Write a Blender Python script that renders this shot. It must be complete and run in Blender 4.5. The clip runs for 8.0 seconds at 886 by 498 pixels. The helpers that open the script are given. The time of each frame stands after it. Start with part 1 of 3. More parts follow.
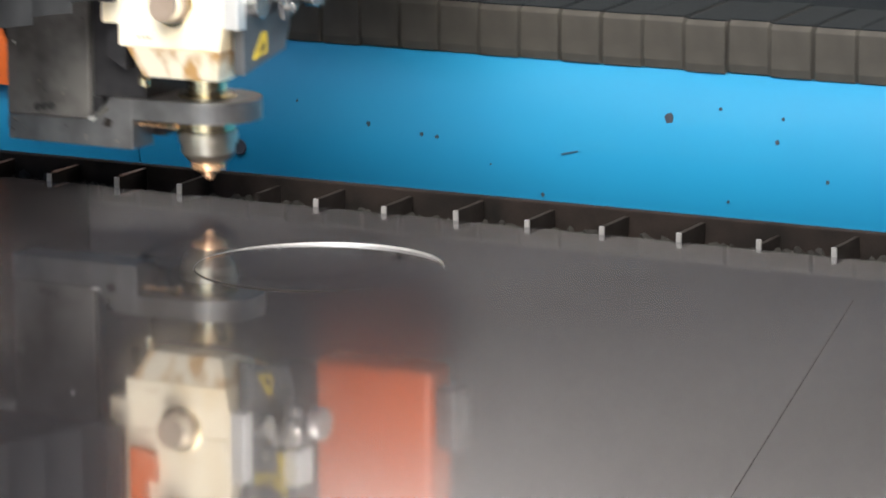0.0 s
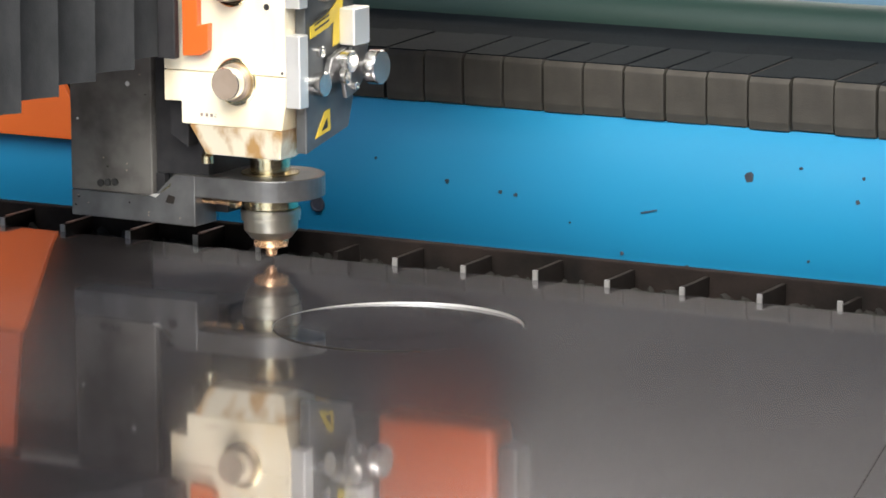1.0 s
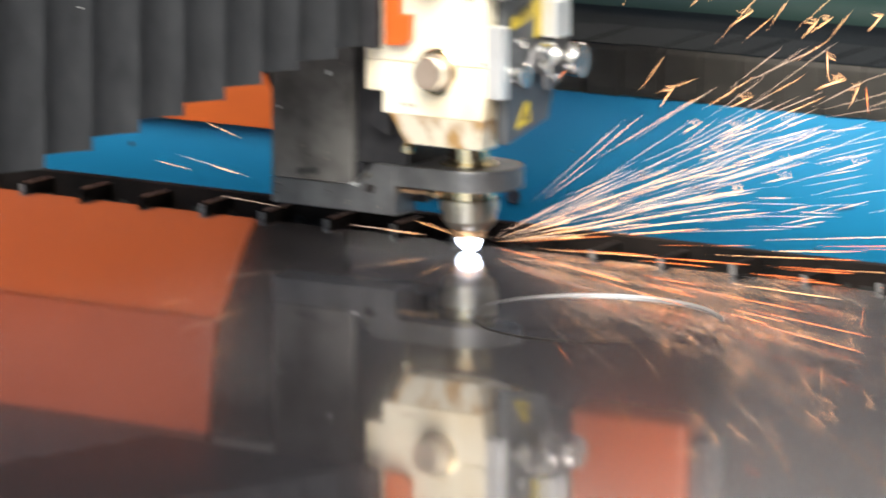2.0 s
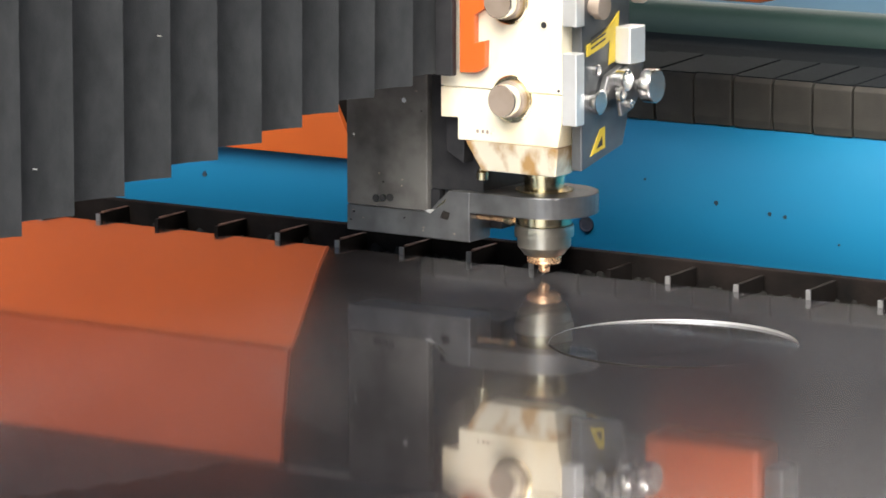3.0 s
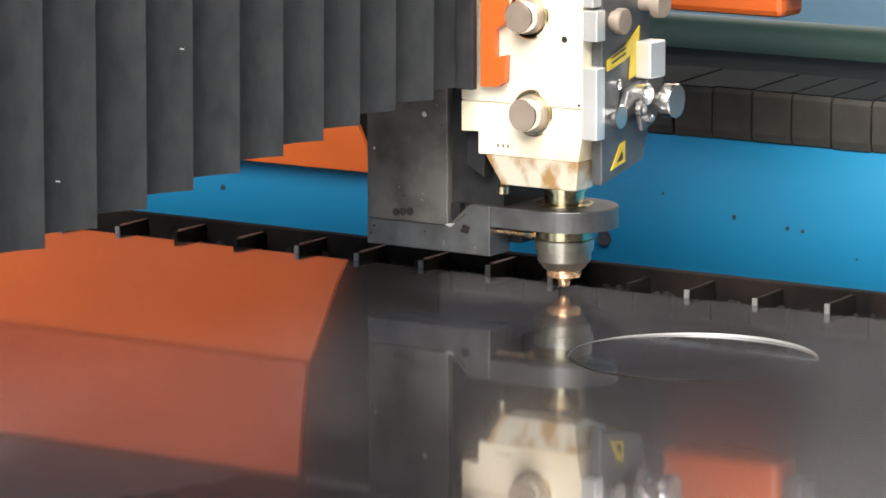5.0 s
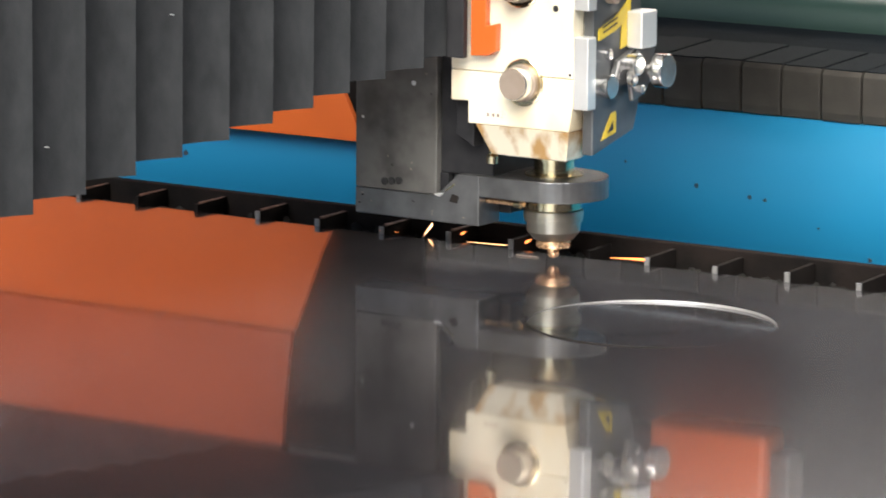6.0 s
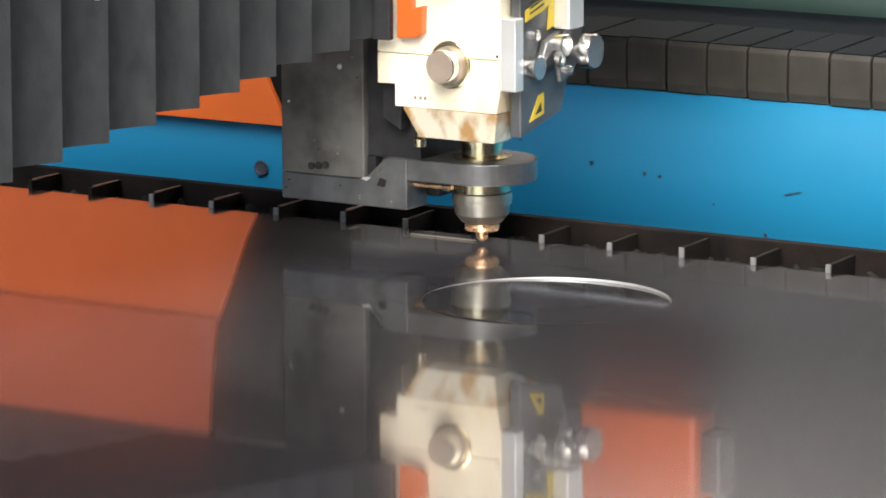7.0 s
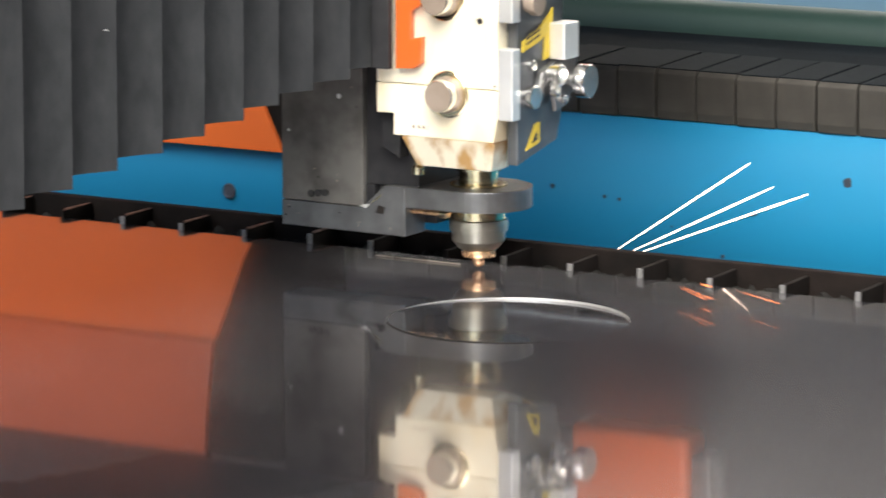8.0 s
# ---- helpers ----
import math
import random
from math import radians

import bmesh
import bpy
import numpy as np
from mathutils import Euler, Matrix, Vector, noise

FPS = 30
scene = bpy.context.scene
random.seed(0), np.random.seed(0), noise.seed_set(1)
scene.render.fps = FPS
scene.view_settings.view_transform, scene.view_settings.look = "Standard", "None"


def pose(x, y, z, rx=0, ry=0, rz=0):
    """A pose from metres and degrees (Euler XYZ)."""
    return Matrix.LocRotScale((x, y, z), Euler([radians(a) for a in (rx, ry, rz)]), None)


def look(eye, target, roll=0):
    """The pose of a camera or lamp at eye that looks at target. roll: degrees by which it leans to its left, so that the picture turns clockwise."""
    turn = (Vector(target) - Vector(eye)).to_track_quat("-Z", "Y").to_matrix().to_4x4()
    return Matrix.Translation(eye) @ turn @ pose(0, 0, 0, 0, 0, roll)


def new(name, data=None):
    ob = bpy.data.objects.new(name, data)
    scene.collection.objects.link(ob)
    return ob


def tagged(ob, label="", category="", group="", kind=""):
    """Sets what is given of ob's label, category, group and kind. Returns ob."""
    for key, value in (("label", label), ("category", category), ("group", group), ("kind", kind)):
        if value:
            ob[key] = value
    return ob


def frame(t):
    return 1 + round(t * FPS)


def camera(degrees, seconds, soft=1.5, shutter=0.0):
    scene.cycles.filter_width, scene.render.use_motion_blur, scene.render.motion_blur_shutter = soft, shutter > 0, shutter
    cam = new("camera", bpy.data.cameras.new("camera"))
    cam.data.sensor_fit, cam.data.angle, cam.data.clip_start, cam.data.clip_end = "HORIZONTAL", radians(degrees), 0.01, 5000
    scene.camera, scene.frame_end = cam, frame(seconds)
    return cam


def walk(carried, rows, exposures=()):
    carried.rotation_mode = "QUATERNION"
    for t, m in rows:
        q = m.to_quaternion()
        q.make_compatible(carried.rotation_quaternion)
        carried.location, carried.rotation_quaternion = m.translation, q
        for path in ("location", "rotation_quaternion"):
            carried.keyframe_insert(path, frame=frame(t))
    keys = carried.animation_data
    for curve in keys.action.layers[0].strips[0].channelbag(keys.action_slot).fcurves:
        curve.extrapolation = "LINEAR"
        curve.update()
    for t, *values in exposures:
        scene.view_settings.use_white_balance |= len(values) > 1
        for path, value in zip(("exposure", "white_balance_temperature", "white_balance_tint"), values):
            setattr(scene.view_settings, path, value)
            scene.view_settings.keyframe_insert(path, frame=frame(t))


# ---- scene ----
# A laser cutter: a steel sheet on a slatted bed, the cutting head on a gantry that travels along x,
# a blue side beam with a drag chain behind. x runs along the beam, y away from the viewer, z = 0 is the sheet.

def view(x, y, z, turn, down, lean):
    return pose(x, y, z, 90 - down, 0, turn) @ pose(0, 0, 0, 0, 0, lean)


cam = camera(11.845, 8.0, soft=1.7, shutter=0.5)
walk(cam, [
    (0.0, view(1.8523, -2.9013, 0.6371, 29.150, 11.150, -0.40)),
    (0.1, view(1.8523, -2.9013, 0.6371, 29.180, 11.220, -0.38)),
    (0.2, view(1.8523, -2.9013, 0.6371, 29.330, 11.190, -0.32)),
    (0.3, view(1.8523, -2.9013, 0.6371, 29.610, 11.080, -0.25)),
    (0.5, view(1.8523, -2.9013, 0.6371, 30.140, 10.720, -0.10)),
    (0.7, view(1.8480, -2.8990, 0.6390, 30.140, 10.580, -0.25)),
    (1.0, view(1.8403, -2.8931, 0.6434, 30.119, 10.491, -0.343)),
    (1.5, view(1.8367, -2.9035, 0.6405, 30.260, 10.552, -0.35)),
    (1.6, view(1.8360, -2.9055, 0.6400, 30.560, 10.700, -0.25)),
    (1.7, view(1.8352, -2.9076, 0.6394, 30.890, 10.780, -0.15)),
    (1.8, view(1.8345, -2.9096, 0.6388, 31.340, 10.770, -0.05)),
    (1.9, view(1.8337, -2.9117, 0.6382, 31.883, 10.624, 0.053)),
    (2.0, view(1.8330, -2.9138, 0.6377, 32.529, 10.467, 0.15)),
    (2.1, view(1.8323, -2.9158, 0.6371, 33.133, 10.215, -0.069)),
    (2.2, view(1.8315, -2.9179, 0.6365, 33.495, 10.055, -0.311)),
    (2.7, view(1.8280, -2.9280, 0.6330, 33.380, 9.980, -0.24)),
    (3.3, view(1.8230, -2.9420, 0.6300, 33.148, 9.990, -0.16)),
    (3.5, view(1.8220, -2.9448, 0.6291, 33.102, 10.071, -0.153)),
    (4.0, view(1.8207, -2.9486, 0.6316, 33.113, 9.969, -0.171)),
    (4.5, view(1.8193, -2.9525, 0.6342, 33.029, 9.828, -0.314)),
    (4.7, view(1.8207, -2.9505, 0.6330, 33.263, 9.707, -0.296)),
    (5.2, view(1.8240, -2.9450, 0.6300, 33.400, 9.800, 0.02)),
    (5.8, view(1.8283, -2.9392, 0.6264, 33.253, 9.997, 0.35)),
    (6.0, view(1.8297, -2.9372, 0.6252, 33.030, 10.126, 0.341)),
    (6.5, view(1.8331, -2.9321, 0.6222, 32.499, 10.295, 0.215)),
    (7.0, view(1.8366, -2.9270, 0.6192, 31.779, 10.319, -0.199)),
    (7.5, view(1.8366, -2.9270, 0.6192, 31.402, 10.250, -0.421)),
    (7.8, view(1.8786, -2.9948, 0.6337, 31.647, 10.033, 0.20)),
    (8.0, view(1.8815, -2.9995, 0.6347, 31.293, 10.037, -0.143)),
], exposures=[(0.0, 1.2), (0.5, 1.2), (1.0, 1.05), (1.7, 1.1), (3.5, 1.08), (8.0, 1.08)])

# ---- light ----
SUN_UP, SUN_SIDE = radians(46), radians(22)
world = bpy.data.worlds.new("world")
scene.world = world
world.use_nodes = True
wn = world.node_tree.nodes
sky = wn.new("ShaderNodeTexSky")
sky.sky_type, sky.sun_disc = "NISHITA", False
sky.sun_elevation, sky.sun_rotation = SUN_UP, radians(180) - SUN_SIDE
world.node_tree.links.new(sky.outputs[0], wn["Background"].inputs[0])
wn["Background"].inputs[1].default_value = 0.15
sun = new("sun", bpy.data.lights.new("sun", "SUN"))
sun.data.energy, sun.data.angle, sun.data.color = 4.3, radians(48), (1.0, 0.945, 0.84)
towards = Vector((math.sin(SUN_SIDE) * math.cos(SUN_UP), -math.cos(SUN_SIDE) * math.cos(SUN_UP), math.sin(SUN_UP)))
sun.matrix_world = look(towards * 8, (0, 0, 0))


# ---- materials ----
def mat(name, colour, rough=0.5, metal=0.0, colour2=None, scale=30.0, bump=0.0, fine=400.0, stretch=(1, 1, 1),
        rough_vary=0.1, coat=0.0, contrast=(0.35, 0.7), emit=0.0, spec=0.5):
    """A surface: two colours mixed by broad stains, fine grain in bump and gloss."""
    m = bpy.data.materials.new(name)
    m.use_nodes = True
    nt = m.node_tree
    n, l = nt.nodes, nt.links
    b = n["Principled BSDF"]
    b.inputs["Metallic"].default_value = metal
    b.inputs["Coat Weight"].default_value = coat
    b.inputs["Coat Roughness"].default_value = 0.12
    b.inputs["Specular IOR Level"].default_value = spec
    tc = n.new("ShaderNodeTexCoord")
    mp = n.new("ShaderNodeMapping")
    mp.inputs["Scale"].default_value = stretch
    l.new(tc.outputs["Object"], mp.inputs[0])
    big = n.new("ShaderNodeTexNoise")
    big.inputs["Scale"].default_value, big.inputs["Detail"].default_value = scale, 6
    l.new(mp.outputs[0], big.inputs["Vector"])
    ramp = n.new("ShaderNodeMapRange")
    ramp.inputs["From Min"].default_value, ramp.inputs["From Max"].default_value = contrast
    l.new(big.outputs["Fac"], ramp.inputs["Value"])
    mix = n.new("ShaderNodeMix")
    mix.data_type = "RGBA"
    c2 = colour2 or tuple(c * 0.75 for c in colour)
    mix.inputs["A"].default_value, mix.inputs["B"].default_value = (*colour, 1), (*c2, 1)
    l.new(ramp.outputs[0], mix.inputs["Factor"])
    l.new(mix.outputs["Result"], b.inputs["Base Color"])
    small = n.new("ShaderNodeTexNoise")
    small.inputs["Scale"].default_value, small.inputs["Detail"].default_value = fine, 3
    l.new(mp.outputs[0], small.inputs["Vector"])
    rr = n.new("ShaderNodeMapRange")
    rr.inputs["To Min"].default_value, rr.inputs["To Max"].default_value = max(0.02, rough - rough_vary), rough + rough_vary
    l.new(small.outputs["Fac"], rr.inputs["Value"])
    l.new(rr.outputs[0], b.inputs["Roughness"])
    if bump:
        bp = n.new("ShaderNodeBump")
        bp.inputs["Strength"].default_value, bp.inputs["Distance"].default_value = bump, 0.0006
        l.new(small.outputs["Fac"], bp.inputs["Height"])
        l.new(bp.outputs[0], b.inputs["Normal"])
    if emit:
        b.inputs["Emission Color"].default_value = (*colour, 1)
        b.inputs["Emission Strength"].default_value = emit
    return m


def sheet_steel():
    """Bright rolled steel: a sharp mirror lobe under a hazy one, rolling marks along y, a heat-stain ring."""
    m = bpy.data.materials.new("rolled steel")
    m.use_nodes = True
    n, l = m.node_tree.nodes, m.node_tree.links
    sharp = n["Principled BSDF"]
    haze = n.new("ShaderNodeBsdfPrincipled")
    mix = n.new("ShaderNodeMixShader")
    tc = n.new("ShaderNodeTexCoord")
    def noise_tex(scale, detail, stretch):
        mp = n.new("ShaderNodeMapping")
        mp.inputs["Scale"].default_value = stretch
        l.new(tc.outputs["Object"], mp.inputs[0])
        t = n.new("ShaderNodeTexNoise")
        t.inputs["Scale"].default_value, t.inputs["Detail"].default_value = scale, detail
        l.new(mp.outputs[0], t.inputs["Vector"])
        return t.outputs["Fac"]
    def span(sock, a, b, lo, hi):
        r = n.new("ShaderNodeMapRange")
        for k, x in (("From Min", a), ("From Max", b), ("To Min", lo), ("To Max", hi)):
            r.inputs[k].default_value = x
        l.new(sock, r.inputs["Value"])
        return r.outputs[0]
    def math_node(op, a, b):
        q = n.new("ShaderNodeMath")
        q.operation = op
        for sock, x in zip(q.inputs, (a, b)):
            if isinstance(x, (int, float)):
                sock.default_value = x
            else:
                l.new(x, sock)
        return q.outputs[0]
    # heat-stain ring beside the cut disc
    sep = n.new("ShaderNodeSeparateXYZ")
    l.new(tc.outputs["Object"], sep.inputs[0])
    dx, dy = math_node("SUBTRACT", sep.outputs["X"], RING[0]), math_node("SUBTRACT", sep.outputs["Y"], RING[1])
    rad = math_node("SQRT", math_node("ADD", math_node("MULTIPLY", dx, dx), math_node("MULTIPLY", dy, dy)), 0)
    off = math_node("ABSOLUTE", math_node("SUBTRACT", rad, 0.098), 0)
    ring = math_node("MULTIPLY", span(off, 0.0, 0.0070, 1.0, 0.0), span(noise_tex(14, 3, (1, 1, 1)), 0.35, 0.65, 0.45, 0.9))
    broad = span(noise_tex(2.5, 5, (1, 0.4, 1)), 0.3, 0.7, 0.255, 0.31)
    fine = span(noise_tex(260, 3, (1, 0.06, 1)), 0.3, 0.7, 0.985, 1.015)
    tone = math_node("MULTIPLY", math_node("MULTIPLY", broad, fine), math_node("SUBTRACT", 1.0, math_node("MULTIPLY", ring, 0.75)))
    col = n.new("ShaderNodeCombineColor")
    l.new(tone, col.inputs[0])
    l.new(math_node("MULTIPLY", tone, 0.955), col.inputs[1])
    l.new(math_node("MULTIPLY", tone, 1.04), col.inputs[2])
    for b, r in ((sharp, 0.055), (haze, 0.18)):
        b.inputs["Metallic"].default_value = 1.0 if b is sharp else 0.86
        b.inputs["Roughness"].default_value = r
        l.new(col.outputs[0], b.inputs["Base Color"])
    l.new(span(noise_tex(7, 5, (1, 0.3, 1)), 0.3, 0.7, 0.030, 0.044), sharp.inputs["Roughness"])
    l.new(span(noise_tex(4, 4, (1, 0.5, 1)), 0.3, 0.7, 0.33, 0.43), mix.inputs[0])
    l.new(sharp.outputs[0], mix.inputs[1])
    l.new(haze.outputs[0], mix.inputs[2])
    l.new(mix.outputs[0], n["Material Output"].inputs["Surface"])
    return m


RING = (0.172, -0.155)
STEEL_SHEET = sheet_steel()
CUT_EDGE = mat("fresh cut steel", (0.85, 0.84, 0.82), 0.38, 0.7, (0.7, 0.69, 0.66), 60, 0.4, 900, (1, 1, 0.1))
# brown second colour of block and chin paints in dim warm reflections
NICKEL = mat("satin nickel", (0.93, 0.86, 0.67), 0.40, 0.28, (0.76, 0.55, 0.25), 11, 0.03, 900, (1.2, 1, 0.5), 0.06, contrast=(0.44, 0.74))
CHIN = mat("nickel with painted reflections", (0.84, 0.78, 0.62), 0.36, 0.45, (0.50, 0.30, 0.12), 34, 0.03, 900, (1.3, 1, 0.8), 0.06, contrast=(0.46, 0.60))
NUT = mat("satin champagne nut", (0.58, 0.55, 0.46), 0.30, 0.9, (0.40, 0.37, 0.30), 40, 0.04, 900, (1, 1, 0.3), rough_vary=0.04)
ALU = mat("aluminium", (0.82, 0.82, 0.80), 0.40, 0.7, (0.72, 0.72, 0.70), 25, 0.04, 900)
CHROME = mat("chrome", (0.80, 0.79, 0.76), 0.24, 1.0, (0.66, 0.65, 0.62), 60, rough_vary=0.02)
BRASS = mat("pale brass", (0.80, 0.68, 0.44), 0.22, 1.0, (0.68, 0.56, 0.34), 70, 0.03, 700)
COPPER = mat("copper nozzle", (0.95, 0.64, 0.38), 0.26, 0.75, (0.80, 0.44, 0.22), 120, 0.03, 900)
GREY_PAINT = mat("dark grey painted steel", (0.120, 0.116, 0.108), 0.5, 0.1, (0.060, 0.057, 0.052), 34, 0.25, 700, contrast=(0.42, 0.66))
GUNMETAL = mat("gunmetal", (0.17, 0.17, 0.17), 0.36, 0.7, (0.11, 0.11, 0.11), 45, 0.12, 800)
DARK_SIDE = mat("dark anodised side", (0.13, 0.135, 0.14), 0.35, 0.6, (0.08, 0.085, 0.09), 40, 0.08, 800)
BLACK = mat("black plastic", (0.018, 0.018, 0.02), 0.5, 0.0, (0.03, 0.03, 0.032), 60, 0.1, 600, spec=0.2)
CLOTH = mat("bellows cloth", (0.034, 0.036, 0.0385), 0.85, 0.0, (0.021, 0.0225, 0.0245), 70, 0.6, 900, (1, 1, 0.5), contrast=(0.30, 0.72), spec=0.15)
ORANGE = mat("orange paint", (0.54, 0.106, 0.0165), 0.42, 0.0, (0.46, 0.088, 0.014), 5, 0.05, 500, coat=0.3)
BLUE = mat("blue paint", (0.0085, 0.158, 0.300), 0.42, 0.0, (0.0095, 0.142, 0.275), 4, 0.04, 600, coat=0.1, spec=0.35)
# darker copy of the orange: the upper plate's shade is in the colour
SHADED_ORANGE = mat("orange paint in shade", (0.34, 0.066, 0.020), 0.5, 0.0, (0.26, 0.048, 0.015), 6, 0.05, 500)
PALE_BLUE = mat("pale blue paint", (0.055, 0.105, 0.150), 0.45, 0.0, (0.048, 0.092, 0.133), 4, 0.04, 600)
GREEN = mat("green rail paint", (0.0105, 0.027, 0.0225), 0.5, 0.0, (0.0075, 0.021, 0.018), 5, 0.05, 600, spec=0.35)
NAVY = mat("dark navy trough", (0.004, 0.0065, 0.009), 0.85, 0.0, (0.003, 0.0045, 0.0065), 14, 0.1, 600, spec=0.1)
CHAIN = mat("dusty chain plastic", (0.050, 0.046, 0.040), 0.7, 0.0, (0.028, 0.026, 0.023), 22, 0.35, 700, spec=0.25)
SLAT = mat("scorched slat steel", (0.012, 0.0092, 0.0082), 0.85, 0.0, (0.006, 0.005, 0.0046), 40, 0.4, 500, spec=0.1)
SLAT_TIP = mat("bare slat edge", (0.20, 0.195, 0.19), 0.5, 0.3, (0.16, 0.155, 0.15), 80, 0.3, 600)
RUST = mat("sooty rust frame", (0.014, 0.0105, 0.0092), 0.9, 0.0, (0.005, 0.0045, 0.0042), 30, 0.5, 300, spec=0.08)
SOOT = mat("soot", (0.014, 0.0125, 0.012), 0.85, 0.0, (0.026, 0.022, 0.02), 30, 0.4, 300, spec=0.08)
SLAG = mat("grey slag", (0.022, 0.021, 0.019), 0.85, 0.0, (0.010, 0.009, 0.0085), 60, 0.5, 300, spec=0.1)
# rust tone, brightened by the orange reflection painted into it
LIT_RUST_EDGE = mat("orange-lit rusty slat edge", (0.17, 0.085, 0.060), 0.7, 0.0, (0.07, 0.035, 0.026), 90, 0.4, 600)
YELLOW = mat("yellow sticker", (0.60, 0.45, 0.035), 0.45, 0.0, (0.48, 0.35, 0.03), 60, 0.05, 500)
INK = mat("black ink", (0.02, 0.02, 0.02), 0.5, 0.0)
SPECK = mat("spatter", (0.012, 0.02, 0.035), 0.7, 0.0, (0.03, 0.03, 0.04), 200, 0.4, 900)
BOLT = mat("grey bolt steel", (0.36, 0.29, 0.235), 0.42, 0.4, (0.30, 0.24, 0.19), 70, 0.02, 800, rough_vary=0.03)
CONCRETE = mat("concrete floor", (0.28, 0.27, 0.26), 0.8, 0.0, (0.22, 0.21, 0.20), 1.5, 0.3, 60)
PLASTER = mat("dark sheeted wall", (0.050, 0.044, 0.047), 0.85, 0.0, (0.038, 0.034, 0.036), 0.7, 0.2, 40)
# emissive fill, added to lighten the near part of the sheet's haze
GLOW_FILL = mat("glowing fill", (0.60, 0.57, 0.52), 0.9, 0.0, (0.54, 0.51, 0.46), 0.5, emit=2.5)
HOT = mat("glowing spark", (1.0, 0.50, 0.22), 0.5, emit=2.8)
HOT_RED = mat("cooling spark", (1.0, 0.24, 0.06), 0.5, emit=1.9)
HOT_PALE = mat("pale spark", (1.0, 0.70, 0.52), 0.5, emit=0.75)
HOT_WHITE = mat("white spark", (1.0, 0.72, 0.56), 0.5, emit=3.0)
PLASMA = mat("piercing flame", (0.72, 0.84, 1.0), 0.5, emit=8)


# ---- mesh helpers ----
def bm_new():
    return bmesh.new()


def box(bm, x0, x1, y0, y1, z0, z1, bevel=0.0, seg=2):
    made = bmesh.ops.create_cube(bm, size=1.0, matrix=Matrix.Translation(((x0 + x1) / 2, (y0 + y1) / 2, (z0 + z1) / 2)) @ Matrix.Diagonal((x1 - x0, y1 - y0, z1 - z0, 1)))
    if bevel:
        edges = list({e for v in made["verts"] for e in v.link_edges})
        bmesh.ops.bevel(bm, geom=edges, offset=bevel, segments=seg, affect="EDGES", profile=0.5)
    return bm


def prism(bm, outline, a, b, axis="y", bevel=0.0):
    """An outline (two numbers a corner) pushed from a to b along an axis: y takes (x, z), x takes (y, z), z takes (x, y)."""
    put = {"y": lambda p, d: (p[0], d, p[1]), "x": lambda p, d: (d, p[0], p[1]), "z": lambda p, d: (p[0], p[1], d)}[axis]
    v0 = [bm.verts.new(put(p, a)) for p in outline]
    v1 = [bm.verts.new(put(p, b)) for p in outline]
    faces = [bm.faces.new(v0), bm.faces.new(v1[::-1])]
    n = len(outline)
    for i in range(n):
        faces.append(bm.faces.new((v0[i], v1[i], v1[(i + 1) % n], v0[(i + 1) % n])))
    bmesh.ops.recalc_face_normals(bm, faces=faces)
    if bevel:
        edges = list({e for f in faces for e in f.edges})
        bmesh.ops.bevel(bm, geom=edges, offset=bevel, segments=2, affect="EDGES", profile=0.5)
    return bm


def lathe(bm, profile, m=None, n=40):
    """Rings of (radius, height) turned about z, capped, then set by m."""
    rings = [[bm.verts.new((r * math.cos(2 * math.pi * i / n), r * math.sin(2 * math.pi * i / n), z)) for i in range(n)] for r, z in profile]
    faces = [bm.faces.new(rings[0]), bm.faces.new(rings[-1][::-1])]
    for p, q in zip(rings, rings[1:]):
        for i in range(n):
            faces.append(bm.faces.new((p[i], q[i], q[(i + 1) % n], p[(i + 1) % n])))
    bmesh.ops.recalc_face_normals(bm, faces=faces)
    for f in faces[2:]:
        f.smooth = True
    if m is not None:
        bmesh.ops.transform(bm, matrix=m, verts=[v for r in rings for v in r])
    return bm


def finish(name, bm, material, sharp=35):
    me = bpy.data.meshes.new(name)
    for e in bm.edges:
        if len(e.link_faces) == 2 and e.calc_face_angle(0) > radians(sharp):
            e.smooth = False
    bm.to_mesh(me)
    bm.free()
    me.materials.append(material)
    return me


def part(name, bm, material, parent, label=""):
    ob = new(name, finish(name, bm, material))
    ob.parent = parent
    return tagged(ob, label)


def thing(name, label, category, group="", kind="", at=None):
    ob = new(name)
    ob.empty_display_size = 0.02
    if at is not None:
        ob.matrix_basis = at
    return tagged(ob, label, category, group, kind)


def solid(name, bm, material, label, category="", group="", kind=""):
    return tagged(new(name, finish(name, bm, material)), label, category, group, kind)


FACE_FRONT = pose(0, 0, 0, 90)          # z of a lathe to -y
FACE_RIGHT = pose(0, 0, 0, 0, 90)       # z of a lathe to +x


